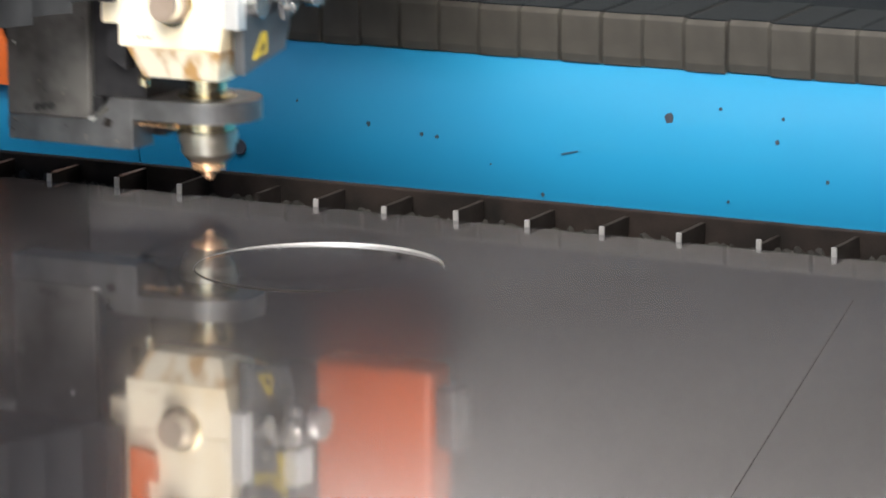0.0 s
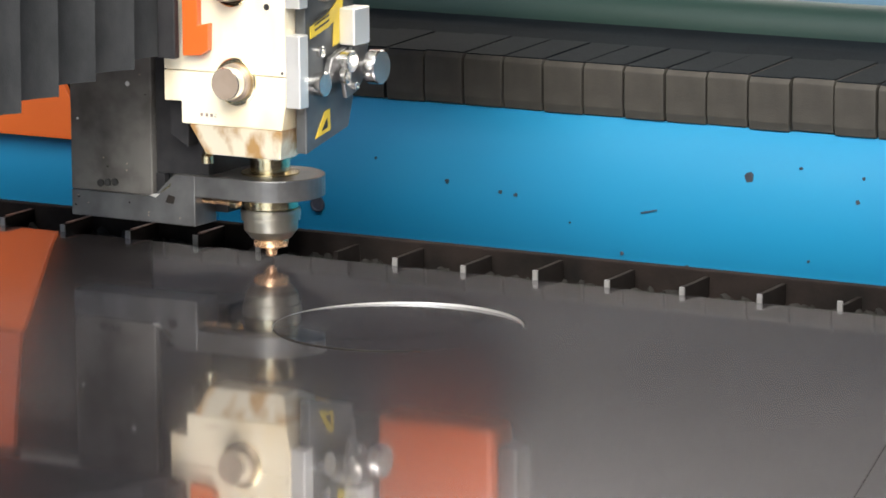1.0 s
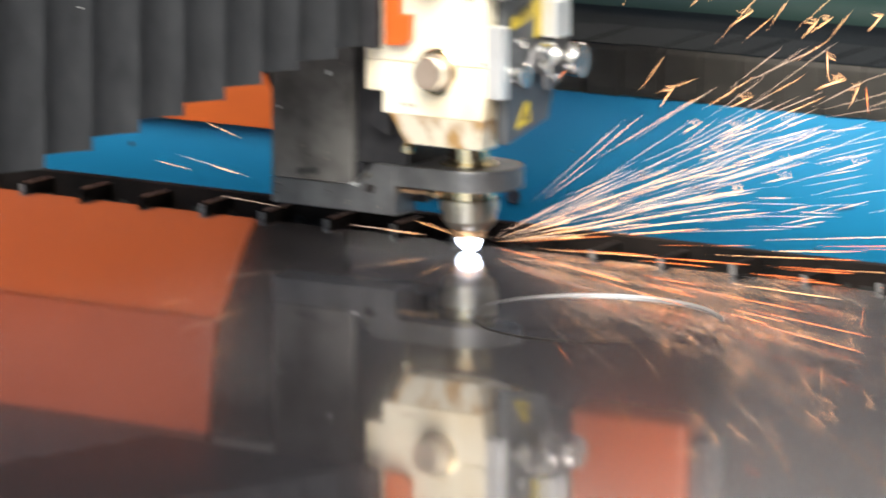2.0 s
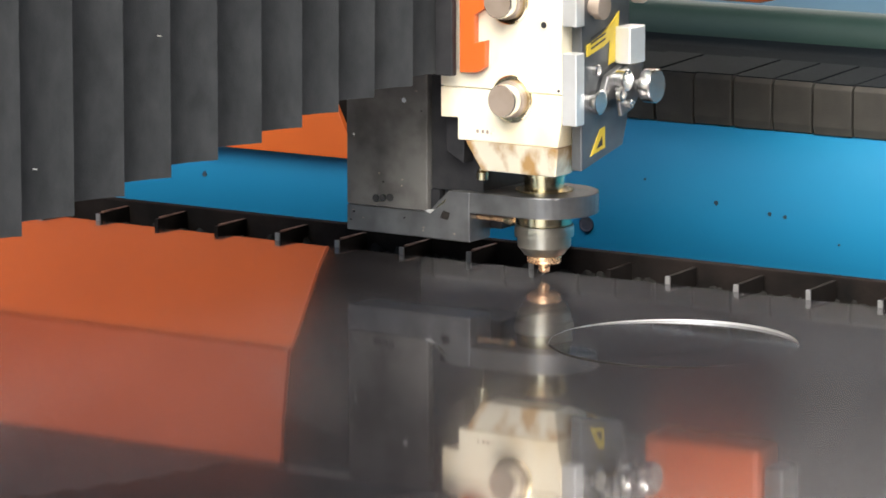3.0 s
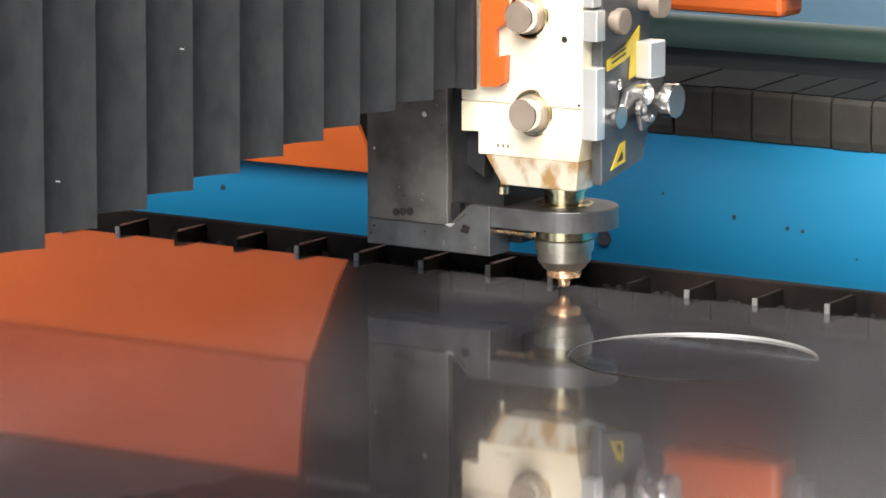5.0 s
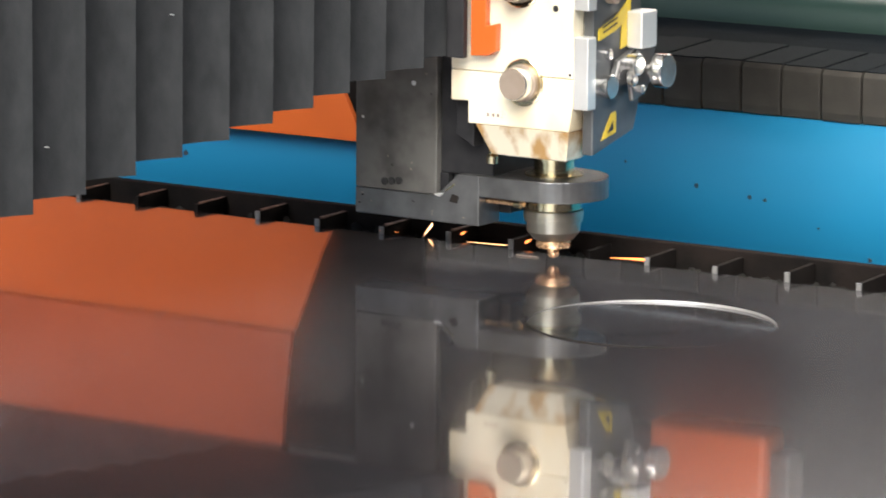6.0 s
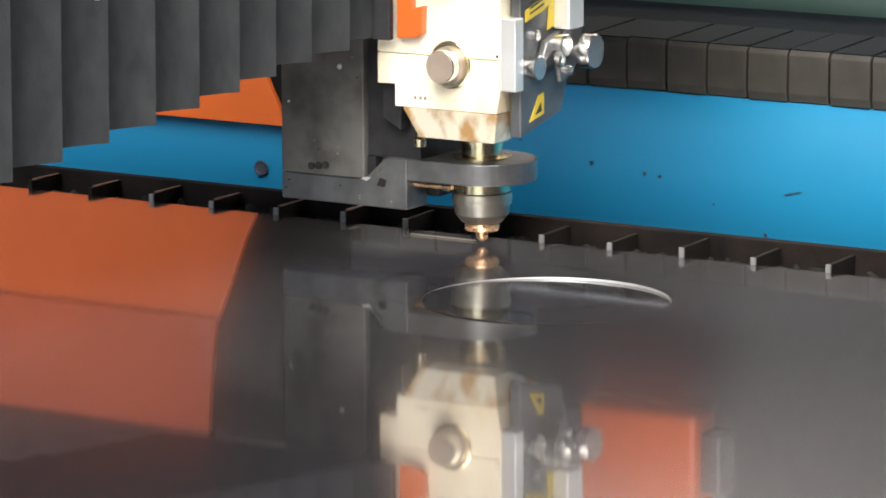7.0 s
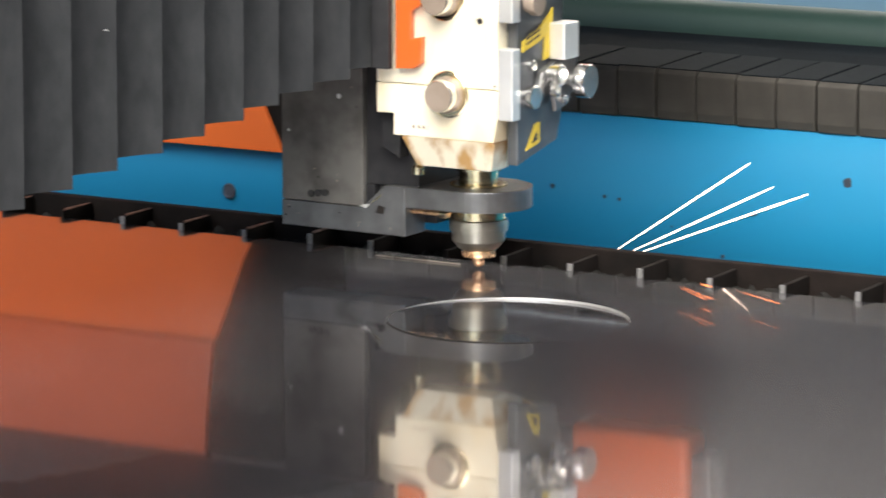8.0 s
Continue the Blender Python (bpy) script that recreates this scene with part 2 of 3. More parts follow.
# ---- the hall ----
def hall():
    solid("floor", box(bm_new(), -6, 7, -7, 6, -1.0, -0.85), CONCRETE, "worn grey concrete workshop floor", "floor", kind="structure")
    # unseen back wall; its long high opening is added to let the glowing panel through
    bm = bm_new()
    for b in ((-6, 7, 4.5, 4.7, -0.85, 1.7), (-6, 7, 4.5, 4.7, 4.0, 4.2), (-6, -5.5, 4.5, 4.7, 1.7, 4.0), (6, 7, 4.5, 4.7, 1.7, 4.0)):
        box(bm, *b)
    solid("wall_north", bm, PLASTER, "dark sheeted workshop wall with an added long opening", "wall", kind="structure")
    # unseen glowing panel behind the opening, brightens the hazy lobe of the sheet
    solid("backdrop", box(bm_new(), -9, 9, 8.0, 8.1, -0.85, 6.5), GLOW_FILL, "unseen glowing panel added behind the wall opening", "backdrop", kind="structure")
    solid("wall_west", box(bm_new(), -6.2, -6, -7, 4.7, -0.85, 4.2), PLASTER, "dark sheeted workshop side wall", "wall", kind="structure")
    solid("wall_east", box(bm_new(), 7, 7.2, -7, 4.7, -0.85, 4.2), PLASTER, "dark sheeted workshop side wall", "wall", kind="structure")
    bm = bm_new()
    for b in ((-6, -4.0, -7.2, -7, -0.85, 4.2), (4.5, 7, -7.2, -7, -0.85, 4.2), (-4.0, 4.5, -7.2, -7, 5.15, 5.3)):
        box(bm, *b)
    solid("wall_south", bm, PLASTER, "dark wall beside the open workshop gate", "wall", kind="structure")
    solid("ceiling", box(bm_new(), -6.2, 7.2, -1.2, 4.7, 4.2, 4.35), PLASTER, "plain dark workshop ceiling", "ceiling", kind="structure")


hall()


# ---- the bed, sheet and slats ----
HOLE, HOLE_R = (0.2267, -0.1797), 0.095
EDGE_Y = 0.0293
PITCH, FIRST = 0.0653, 0.0985


def steel_sheet():
    """A sheet with a round hole: a ring of faces from the hole out to the rim."""
    t, n = 0.004, 128
    x0, x1, y0, y1 = -1.25, 1.75, -1.46, EDGE_Y
    bm = bm_new()
    inner, outer = [], []
    angles = [2 * math.pi * i / n for i in range(n)]
    for a in angles:
        c, s = math.cos(a), math.sin(a)
        inner.append((HOLE[0] + HOLE_R * c, HOLE[1] + HOLE_R * s))
        k = min(((x1 if c > 0 else x0) - HOLE[0]) / c if abs(c) > 1e-9 else 1e9, ((y1 if s > 0 else y0) - HOLE[1]) / s if abs(s) > 1e-9 else 1e9)
        outer.append((HOLE[0] + k * c, HOLE[1] + k * s))
    for cx in (x0, x1):
        for cy in (y0, y1):
            a = math.atan2(cy - HOLE[1], cx - HOLE[0]) % (2 * math.pi)
            outer[round(a / (2 * math.pi) * n) % n] = (cx, cy)
    it, ib = [bm.verts.new((*p, 0)) for p in inner], [bm.verts.new((*p, -t)) for p in inner]
    ot, ob = [bm.verts.new((*p, 0)) for p in outer], [bm.verts.new((*p, -t)) for p in outer]
    for i in range(n):
        j = (i + 1) % n
        bm.faces.new((it[i], ot[i], ot[j], it[j]))
        bm.faces.new((ib[j], ob[j], ob[i], ib[i]))
        bm.faces.new((ot[i], ob[i], ob[j], ot[j]))
    bmesh.ops.recalc_face_normals(bm, faces=bm.faces)
    sheet = solid("steel_sheet", bm, STEEL_SHEET, "large shiny rolled steel sheet lying on the slatted bed", "metal sheet")
    bm = bm_new()
    top = [bm.verts.new((*p, -0.0002)) for p in inner]
    low = [bm.verts.new((*p, -t - 0.0008)) for p in inner]
    for i in range(n):
        bm.faces.new((top[i], top[(i + 1) % n], low[(i + 1) % n], low[i]))
    part("cut_wall", bm, CUT_EDGE, sheet, "bright freshly cut rim of the round hole")
    # the cut-out disc has sunk at its far side
    disc = thing("cut_disc", "round cut-out steel disc, sunk and tilted in its hole", "metal disc")
    part("plate", lathe(bm_new(), [(0.0938, -0.0039), (0.0940, -0.0004), (0.0940, 0.0)], pose(*HOLE, 0), 128), STEEL_SHEET, disc)
    rim = bm_new()
    for r, z in ((0.09405, -0.0040), (0.0944, -0.0036), (0.0944, -0.0002), (0.09405, 0.0001)):
        for i in range(128):
            a = 2 * math.pi * i / 128
            rim.verts.new((HOLE[0] + r * math.cos(a), HOLE[1] + r * math.sin(a), z))
    rim.verts.ensure_lookup_table()
    for k in range(3):
        for i in range(128):
            j = (i + 1) % 128
            rim.faces.new([rim.verts[q] for q in (k * 128 + i, k * 128 + j, k * 128 + 128 + j, k * 128 + 128 + i)])
    part("burnt_rim", rim, SOOT, disc, "sooty burnt rim of the cut")
    c = Vector((*HOLE, 0))
    disc.matrix_basis = Matrix.Translation((0, 0, -0.0007)) @ Matrix.Translation(c) @ Matrix.Rotation(radians(0.95), 4, Vector((-0.989, 0.157, 0))) @ Matrix.Translation(-c)
    # a scribed line across the sheet
    rnd = random.Random(8)
    bm = bm_new()
    p, d = Vector((0.636, -0.11, 0)), Vector((0.166, -0.56, 0))
    for i in range(40):
        a, b2 = p + d * i / 40, p + d * (i + rnd.uniform(0.7, 1.0)) / 40
        w = rnd.uniform(0.0002, 0.0006)
        box(bm, -w, w, 0, (b2 - a).length, 0.00005, 0.00025)
        bmesh.ops.transform(bm, matrix=Matrix.Translation(a) @ Matrix.Rotation(math.atan2(-d.x, d.y), 4, "Z"), verts=bm.verts[-8:])
    part("scribed_line", bm, SOOT, sheet, "dark scribed line")
    return sheet


def slat_mesh(high):
    top = 0.0068 if high else 0.003
    bm = bm_new()
    pts = [(-1.44, -0.10), (-1.44, -0.0065), (EDGE_Y - 0.006, -0.0065), (EDGE_Y + 0.0035, -0.0060), (EDGE_Y + 0.0042, top), (EDGE_Y + 0.010, top - 0.0003),
           (EDGE_Y + 0.047, top + 0.0010), (EDGE_Y + 0.047, -0.10)]
    prism(bm, pts, -0.0019, 0.0019, "x")
    return finish("support_slat", bm, SLAT)


def slats():
    meshes = [slat_mesh(True), slat_mesh(False)]
    tip_bm = box(bm_new(), -0.0021, 0.0021, EDGE_Y + 0.0028, EDGE_Y + 0.0045, -0.004, 0.0066)
    tip = finish("bare_tip", tip_bm, SLAT_TIP)
    crest = finish("top_edge", box(bm_new(), -0.0016, 0.0016, EDGE_Y + 0.010, EDGE_Y + 0.0465, 0.0066, 0.0078), LIT_RUST_EDGE)
    rnd = random.Random(4)
    for k in range(-18, 22):
        low = k in (-1, 6)
        s = tagged(new("support_slat", meshes[1 if low else 0]), "thin scorched steel support slat under the sheet", "support slat", "slats of the cutting bed")
        s.matrix_basis = pose(FIRST + k * PITCH + rnd.uniform(-0.0015, 0.0015), rnd.uniform(-0.002, 0.002) + (0.01 if low else 0), rnd.uniform(-0.0015, 0.001), 0, rnd.uniform(-2.5, 2.5), rnd.uniform(-0.3, 0.3))
        if k not in (-7, -8, -1):
            t = new("bare_tip", tip)
            t.parent = s
            tagged(t, "bare bright steel tip")
        # only the left slats carry the painted orange reflection on their tops
        if not low and k < -2:
            t = new("top_edge", crest)
            t.parent = s
            tagged(t, "rusty top edge with orange reflected light in its colour")


def bed():
    b = thing("cutting_bed", "blue steel bed frame with a sooty inner wall", "machine frame")
    part("far_wall", box(bm_new(), -1.4, 1.9, 0.0785, 0.090, -0.35, 0.0105, 0.001), RUST, b, "sooty rust-brown inner wall")
    part("ledge", box(bm_new(), -1.4, 1.9, 0.055, 0.0783, -0.040, -0.022, 0.001), SOOT, b)
    part("near_wall", box(bm_new(), -1.4, 1.9, -1.52, -1.49, -0.85, -0.012, 0.003), BLUE, b)
    part("end_wall", box(bm_new(), -1.43, -1.4, -1.52, 0.3, -0.85, -0.012, 0.003), BLUE, b)
    part("end_wall", box(bm_new(), 1.9, 1.93, -1.52, 0.3, -0.85, -0.012, 0.003), BLUE, b)
    part("scrap_tray", box(bm_new(), -1.4, 1.9, -1.49, 0.40, -0.40, -0.38), SOOT, b, "soot-black scrap tray")
    # slag heaped along the far wall
    rnd = random.Random(9)
    bm = bm_new()
    for i in range(700):
        x, r = rnd.uniform(-0.65, 0.75), rnd.uniform(0.0012, 0.0050)
        m = pose(x, rnd.uniform(0.056, 0.076), -0.022 + r * 0.5 + rnd.uniform(0, 0.012), rnd.uniform(0, 90), rnd.uniform(0, 90)) @ Matrix.Diagonal((r * 1.6, r, r * 0.8, 1))
        bmesh.ops.create_icosphere(bm, subdivisions=1, radius=1, matrix=m)
    for v in bm.verts:
        v.co += Vector((rnd.uniform(-1, 1), rnd.uniform(-1, 1), rnd.uniform(-1, 1))) * 0.0008
    solid("slag", bm, SLAG, "sooty grey slag crumbs along the bed's wall", "slag", kind="stuff")


steel_sheet()
slats()
bed()


# ---- the blue beam behind ----
BEAM_Y = 0.42


def side_beam():
    b = thing("side_beam", "glossy blue painted side beam with dark spatter specks", "machine beam")
    # the face bulges: it leans out below and rolls back towards its top edge
    curve = [(BEAM_Y + 0.075 * (1 - math.cos(a)), -0.0264 + 0.1085 * math.sin(a)) for a in [-0.35 + 1.30 * i / 18 for i in range(19)]]
    low = curve[0][0]
    prof = [(low, -0.85)] + curve + [(BEAM_Y + 0.032, 0.0628), (BEAM_Y + 0.16, 0.0630), (BEAM_Y + 0.16, -0.85)]
    bm = prism(bm_new(), prof, -0.327, 2.1, "x")
    part("panel", bm, BLUE, b)
    bm = prism(bm_new(), prof, -2.4, -0.3285, "x")
    part("panel", bm, BLUE, b)
    for o in b.children:
        for f in o.data.polygons:
            f.use_smooth = True
    spots = [(-0.0777, -0.0031, 2.2), (-0.0218, -0.0084, 1.7), (-0.006, -0.0097, 1.7), (0.2239, 0.0231, 4.0), (0.2717, 0.0343, 1.5),
             (0.3324, 0.0302, 1.3), (0.33, 0.0103, 1.8), (0.1016, -0.0541, 1.8), (0.1653, -0.0611, 2.0), (-0.6567, -0.0246, 2.6),
             (0.38, -0.02, 1.6), (0.285, -0.045, 1.2), (-0.155, 0.012, 1.1), (0.05, -0.03, 0.9)]
    rnd = random.Random(3)
    for x, z, r in spots:
        bm = bm_new()
        n, ring = 9, []
        for i in range(n):
            a, k = 2 * math.pi * i / n, r * 0.001 * rnd.uniform(0.7, 1.2)
            ring.append((x + k * math.cos(a), z + k * 1.1 * math.sin(a)))
        y = BEAM_Y + 0.075 * (1 - math.cos(math.asin((z + 0.0264) / 0.1085)))
        prism(bm, ring, y - 0.0014, y + 0.004, "y")
        part("spatter_speck", bm, SPECK, b)
    # a scratch and a bolt hole
    part("scratch", prism(bm_new(), [(0.121, -0.0150), (0.137, -0.0112), (0.1375, -0.0120), (0.122, -0.0160)], BEAM_Y - 0.0006, BEAM_Y + 0.004, "y"), SPECK, b)
    part("bolt_hole", lathe(bm_new(), [(0.0075, 0.0), (0.0075, 0.0012), (0.0062, 0.0016), (0.005, 0.0008)], pose(-0.4412, BEAM_Y - 0.0006, -0.0375) @ FACE_FRONT, 24), SPECK, b, "dark plugged bolt hole")
    part("bolt_hole", lathe(bm_new(), [(0.0075, 0.0), (0.0075, 0.0012), (0.0062, 0.0016), (0.005, 0.0008)], pose(-0.2152, BEAM_Y - 0.0006, -0.0350) @ FACE_FRONT, 24), SPECK, b, "dark plugged bolt hole")


def background():
    solid("chain_trough", prism(bm_new(), [(0.560, 0.02), (0.560, 0.106), (0.60, 0.114), (0.635, 0.119), (0.635, 0.02)], -2.4, 2.1, "x"), NAVY, "dark navy steel trough behind the drag chain", "cable trough", kind="structure")
    pts = [(0.668 - 0.032 * math.cos(a), 0.118 + 0.030 * math.sin(a)) for a in [math.pi * i / 24 for i in range(25)]]
    solid("guide_rail", prism(bm_new(), [(0.636, 0.02), (0.636, 0.10)] + pts + [(0.7005, 0.02)], -2.4, 2.1, "x"), GREEN, "round-topped green painted guide rail", "rail", kind="structure")
    solid("rear_cover", prism(bm_new(), [(0.702, 0.02), (0.702, 0.118), (0.73, 0.150), (0.76, 0.168), (0.80, 0.180), (1.05, 0.19), (1.05, 0.02)], -2.4, 2.1, "x"), PALE_BLUE, "pale blue sheet-metal rear cover", "machine cover", kind="structure")
    for o in (bpy.data.objects["guide_rail"], bpy.data.objects["rear_cover"]):
        for f in o.data.polygons:
            f.use_smooth = True


side_beam()
background()


# ---- the drag chain, which travels with the gantry ----
def drag_chain():
    c = thing("drag_chain", "dusty grey-brown plastic drag chain lying on the beam", "cable chain")
    p, z0, z1 = 0.0412, 0.0632, 0.1098
    bm = bm_new()
    prof = [(0.450, z0), (0.448, z0 + 0.008), (0.448, z1 - 0.004), (0.452, z1), (0.538, z1 + 0.004), (0.543, z1), (0.543, z0)]
    prism(bm, prof, 0.0010, p - 0.0012, "x", 0.0009)
    link = finish("link", bm, CHAIN)
    bm = prism(bm_new(), [(0.455, z0 + 0.001), (0.455, z1 - 0.004), (0.536, z1), (0.536, z0 + 0.001)], 0.0, p, "x")
    core = finish("link_core", bm, BLACK)
    bm = prism(bm_new(), [(0.4525, z1 - 0.0004), (0.4525, z1 + 0.0010), (0.5415, z1 + 0.0052), (0.5415, z1 + 0.0036)], 0.0012, p - 0.0014, "x")
    bar = finish("top_plate", bm, NAVY)
    rnd = random.Random(6)
    for k in range(-40, 34):
        l = new("link", link)
        l.parent = c
        l.matrix_basis = pose(-0.1174 + k * p + rnd.uniform(-0.0004, 0.0004), rnd.uniform(-0.0010, 0.0010), rnd.uniform(-0.0008, 0.0004), rnd.uniform(-0.1, 0.1))
        for me in (core, bar):
            q = new(me.name.split(".")[0], me)
            q.parent = l
    return c


# ---- the gantry: orange carriage over the beam, bellows over the cross rail ----
def gantry_carriage():
    g = thing("gantry_carriage", "orange painted gantry end carriage over the beam", "gantry")
    # plate hanging before the beam, its edge leaning
    part("end_plate", prism(bm_new(), [(-0.466, 0.0065), (-0.488, 0.050), (-0.515, 0.1036), (-0.533, 0.150), (-0.548, 0.186), (-1.05, 0.186), (-1.05, 0.0065)], 0.4105, 0.4165, "y", 0.0005), ORANGE, g, "bright orange end plate")
    # added dark plate, keeps the sheet's reflection dark right of the orange
    part("dark_backing", prism(bm_new(), [(-0.40, 0.0075), (-0.40, 0.303), (-0.62, 0.303), (-0.62, 0.0075)], 0.4168, 0.4194, "y"), RUST, g, "dark brown plate added to darken the sheet's reflection")
    part("upper_plate", prism(bm_new(), [(-0.551, 0.1885), (-0.560, 0.268), (-0.562, 0.303), (-1.05, 0.303), (-1.05, 0.1885)], 0.4105, 0.4165, "y", 0.0005), SHADED_ORANGE, g, "upper orange plate with shade in its colour")
    part("cap_plate", prism(bm_new(), [(-0.565, 0.306), (-0.60, 0.46), (-1.05, 0.46), (-1.05, 0.306)], 0.412, 0.43, "y", 0.002), BLACK, g, "black cap plate")
    part("overhang", box(bm_new(), -0.085, 0.034, 0.305, 0.345, 0.198, 0.345, 0.006), ORANGE, g, "bright orange overhanging box")
    part("end_bracket", prism(bm_new(), [(0.312, 0.215), (0.312, 0.27), (0.34, 0.27), (0.34, 0.215)], 0.0345, 0.055, "x", 0.003), GUNMETAL, g)
    part("tie_beam", box(bm_new(), -1.05, -0.086, 0.431, 0.47, 0.31, 0.345, 0.004), GREY_PAINT, g)
    part("cross_beam", box(bm_new(), -0.20, -0.086, -1.30, 0.46, 0.24, 0.34, 0.006), GREY_PAINT, g)
    return g


def bellows():
    b = thing("bellows_cover", "dark grey pleated cloth bellows over the cross rail", "bellows")
    # pleats: a broad face and a short fold back, sagging towards the viewer
    widths = [0.0626, 0.050, 0.050, 0.053, 0.053, 0.056, 0.057, 0.058, 0.059] + [0.060] * 14
    y, xo = -0.0584, -0.05
    rnd = random.Random(2)
    for w in widths:
        low0 = 0.1738 + (0.067 if y > -0.2 else 0.102) * (y + 0.058) + (0.0035 if y < -0.2 else 0)
        t, j, n = 0.0022, rnd.uniform(-0.0016, 0.0016), 10
        xb, xa = xo + j, xo - 0.027 + j
        # plan of one pleat with the cloth's thickness: a ridge at its far edge, falling back towards the next fold
        outer = [(xa + (xb - xa) * (1 - math.sin(0.5 * math.pi * i / n) ** 0.85), y - w * i / n) for i in range(n + 1)]
        ring = outer + [(px - t, py) for px, py in outer[::-1]] + [(xb - 0.027, y + 0.0006)]
        low1 = low0 - 0.0025
        bm = bm_new()
        v0 = [bm.verts.new((px, py, low0 + (low1 - low0) * min(1, max(0, (y - py) / w)))) for px, py in ring]
        # pleats carried far up out of view to shade the beam's left part
        v1 = [bm.verts.new((px + 0.006, py, 0.92)) for px, py in ring]
        m = len(ring)
        bm.faces.new(v0)
        bm.faces.new(v1[::-1])
        for i in range(m):
            f = bm.faces.new((v0[i], v1[i], v1[(i + 1) % m], v0[(i + 1) % m]))
            f.smooth = True
        bmesh.ops.recalc_face_normals(bm, faces=bm.faces)
        prism(bm, [(xb - 0.025, y - w + 0.002), (xb - 0.025, y - 0.001), (-0.285, y - 0.001), (-0.285, y - w + 0.002)], low0 + 0.004, 0.915, "z")
        part("pleat", bm, CLOTH, b)
        y -= w
    for y, z in ((-0.452, 0.245), (-0.600, 0.166)):
        part("lint", lathe(bm_new(), [(0.0004, -0.003), (0.0005, 0.0004), (0.0003, 0.0005)], pose(xo + 0.0006, y, z) @ FACE_RIGHT, 6), ALU, b, "pale speck of lint")
    part("end_frame", box(bm_new(), -0.0540, -0.0375, -0.0800, -0.0735, 0.1735, 0.92, 0.001), BLACK, b, "black end frame")
    return b


# ---- the cutting head ----
def bolt(parent, name, m, r, length, material, head_r=None, label=""):
    hr = head_r or r
    part(name, lathe(bm_new(), [(r, 0), (r, length * 0.6), (hr, length * 0.62), (hr, length * 0.96), (hr - 0.0008, length)], m, 28), material, parent, label)


def laser_head():
    h = thing("laser_head", "satin nickel laser cutting head with a copper nozzle", "laser head")
    F = -0.0642
    # main block: front outline pushed back, its rear underside cut away
    front = [(-0.059, 0.1352), (-0.0427, 0.1356), (-0.0427, 0.1176), (0.0522, 0.1176), (0.0558, 0.1375), (0.0558, 0.1600), (-0.059, 0.1600)]
    part("lower_block", prism(bm_new(), front, F, 0.030, "y", 0.0008), NICKEL, h)
    # tapered chin whose face leans back towards the nozzle
    top = [(-0.036, F + 0.0002), (0.0522, F + 0.0002), (0.0522, 0.024), (-0.036, 0.024)]
    low = [(-0.0222, F + 0.0035), (0.0478, F + 0.0035), (0.0478, -0.036), (-0.0222, -0.036)]
    bm = bm_new()
    vt, vl = [bm.verts.new((*p, 0.1173)) for p in top], [bm.verts.new((*p, 0.0933)) for p in low]
    bm.faces.new(vt)
    bm.faces.new(vl[::-1])
    for i in range(4):
        bm.faces.new((vt[i], vl[i], vl[(i + 1) % 4], vt[(i + 1) % 4]))
    bmesh.ops.recalc_face_normals(bm, faces=bm.faces)
    bmesh.ops.bevel(bm, geom=bm.edges[:], offset=0.0008, segments=2, affect="EDGES")
    part("chin", bm, CHIN, h, "tapered chin with brown reflections in its colour")
    part("upper_block", box(bm_new(), -0.059, 0.0558, F, 0.036, 0.1607, 0.42, 0.0009), NICKEL, h)
    # dark side cheek with a slanting underside
    part("side_cheek", prism(bm_new(), [(F + 0.014, 0.098), (0.014, 0.1120), (0.022, 0.1340), (0.028, 0.42), (F + 0.014, 0.42)], 0.0565, 0.0665, "x", 0.0012), DARK_SIDE, h, "dark anodised side cheek")
    part("side_block", box(bm_new(), 0.0562, 0.0696, F + 0.0004, F + 0.0132, 0.1363, 0.1944, 0.0008), ALU, h, "bright aluminium side block")
    part("side_block", box(bm_new(), 0.0562, 0.0696, F + 0.0004, F + 0.0132, 0.2158, 0.2404, 0.0008), ALU, h, "bright aluminium side block")
    part("side_block", box(bm_new(), 0.0562, 0.0660, F + 0.0004, F + 0.0132, 0.2430, 0.2900, 0.0008), ALU, h, "bright aluminium side block")
    part("catch_block", box(bm_new(), 0.0670, 0.0815, 0.000, 0.024, 0.180, 0.210, 0.0012), ALU, h, "bright clamp block")
    part("clamp_lever", prism(bm_new(), [(-0.006, 0.1380), (0.010, 0.1420), (0.026, 0.1560), (0.024, 0.1790), (0.004, 0.1790), (-0.012, 0.1600)], 0.0735, 0.0775, "x", 0.001), GUNMETAL, h, "grey clamp lever plate")
    for y, z, r in ((-0.010, 0.1560, 0.0052), (0.004, 0.1470, 0.0036), (-0.030, 0.1780, 0.0046)):
        part("screw", lathe(bm_new(), [(r, -0.001), (r, 0.0032), (r * 0.8, 0.0040), (r * 0.5, 0.0040), (r * 0.45, 0.0020)], pose(0.0776 if y > -0.02 else 0.0666, y, z) @ FACE_RIGHT, 18), CHROME, h, "bright socket screw")
    part("catch_arm", prism(bm_new(), [(-0.030, 0.150), (0.030, 0.158), (0.036, 0.176), (0.028, 0.186), (-0.02, 0.172)], 0.0668, 0.0730, "x", 0.001), GUNMETAL, h)
    # front knobs with their washers
    for x, z in ((0.0068, 0.1531), (0.0030, 0.2320)):
        m = pose(x + 0.003, F, z + 0.0015) @ FACE_FRONT
        bmw = lathe(bm_new(), [(0.0192, -0.001), (0.0192, 0.0012), (0.0182, 0.0020)], m, 36)
        w = part("knob_collar", bmw, BRASS, h)
        part("knob_neck", lathe(bm_new(), [(0.0150, 0.0), (0.0150, 0.0060)], m, 32), BOLT, w)
        part("knob_rim", lathe(bm_new(), [(0.0131, 0.0060), (0.0133, 0.0155), (0.0126, 0.0166)], m, 32), CHROME, w, "bright turned knob rim")
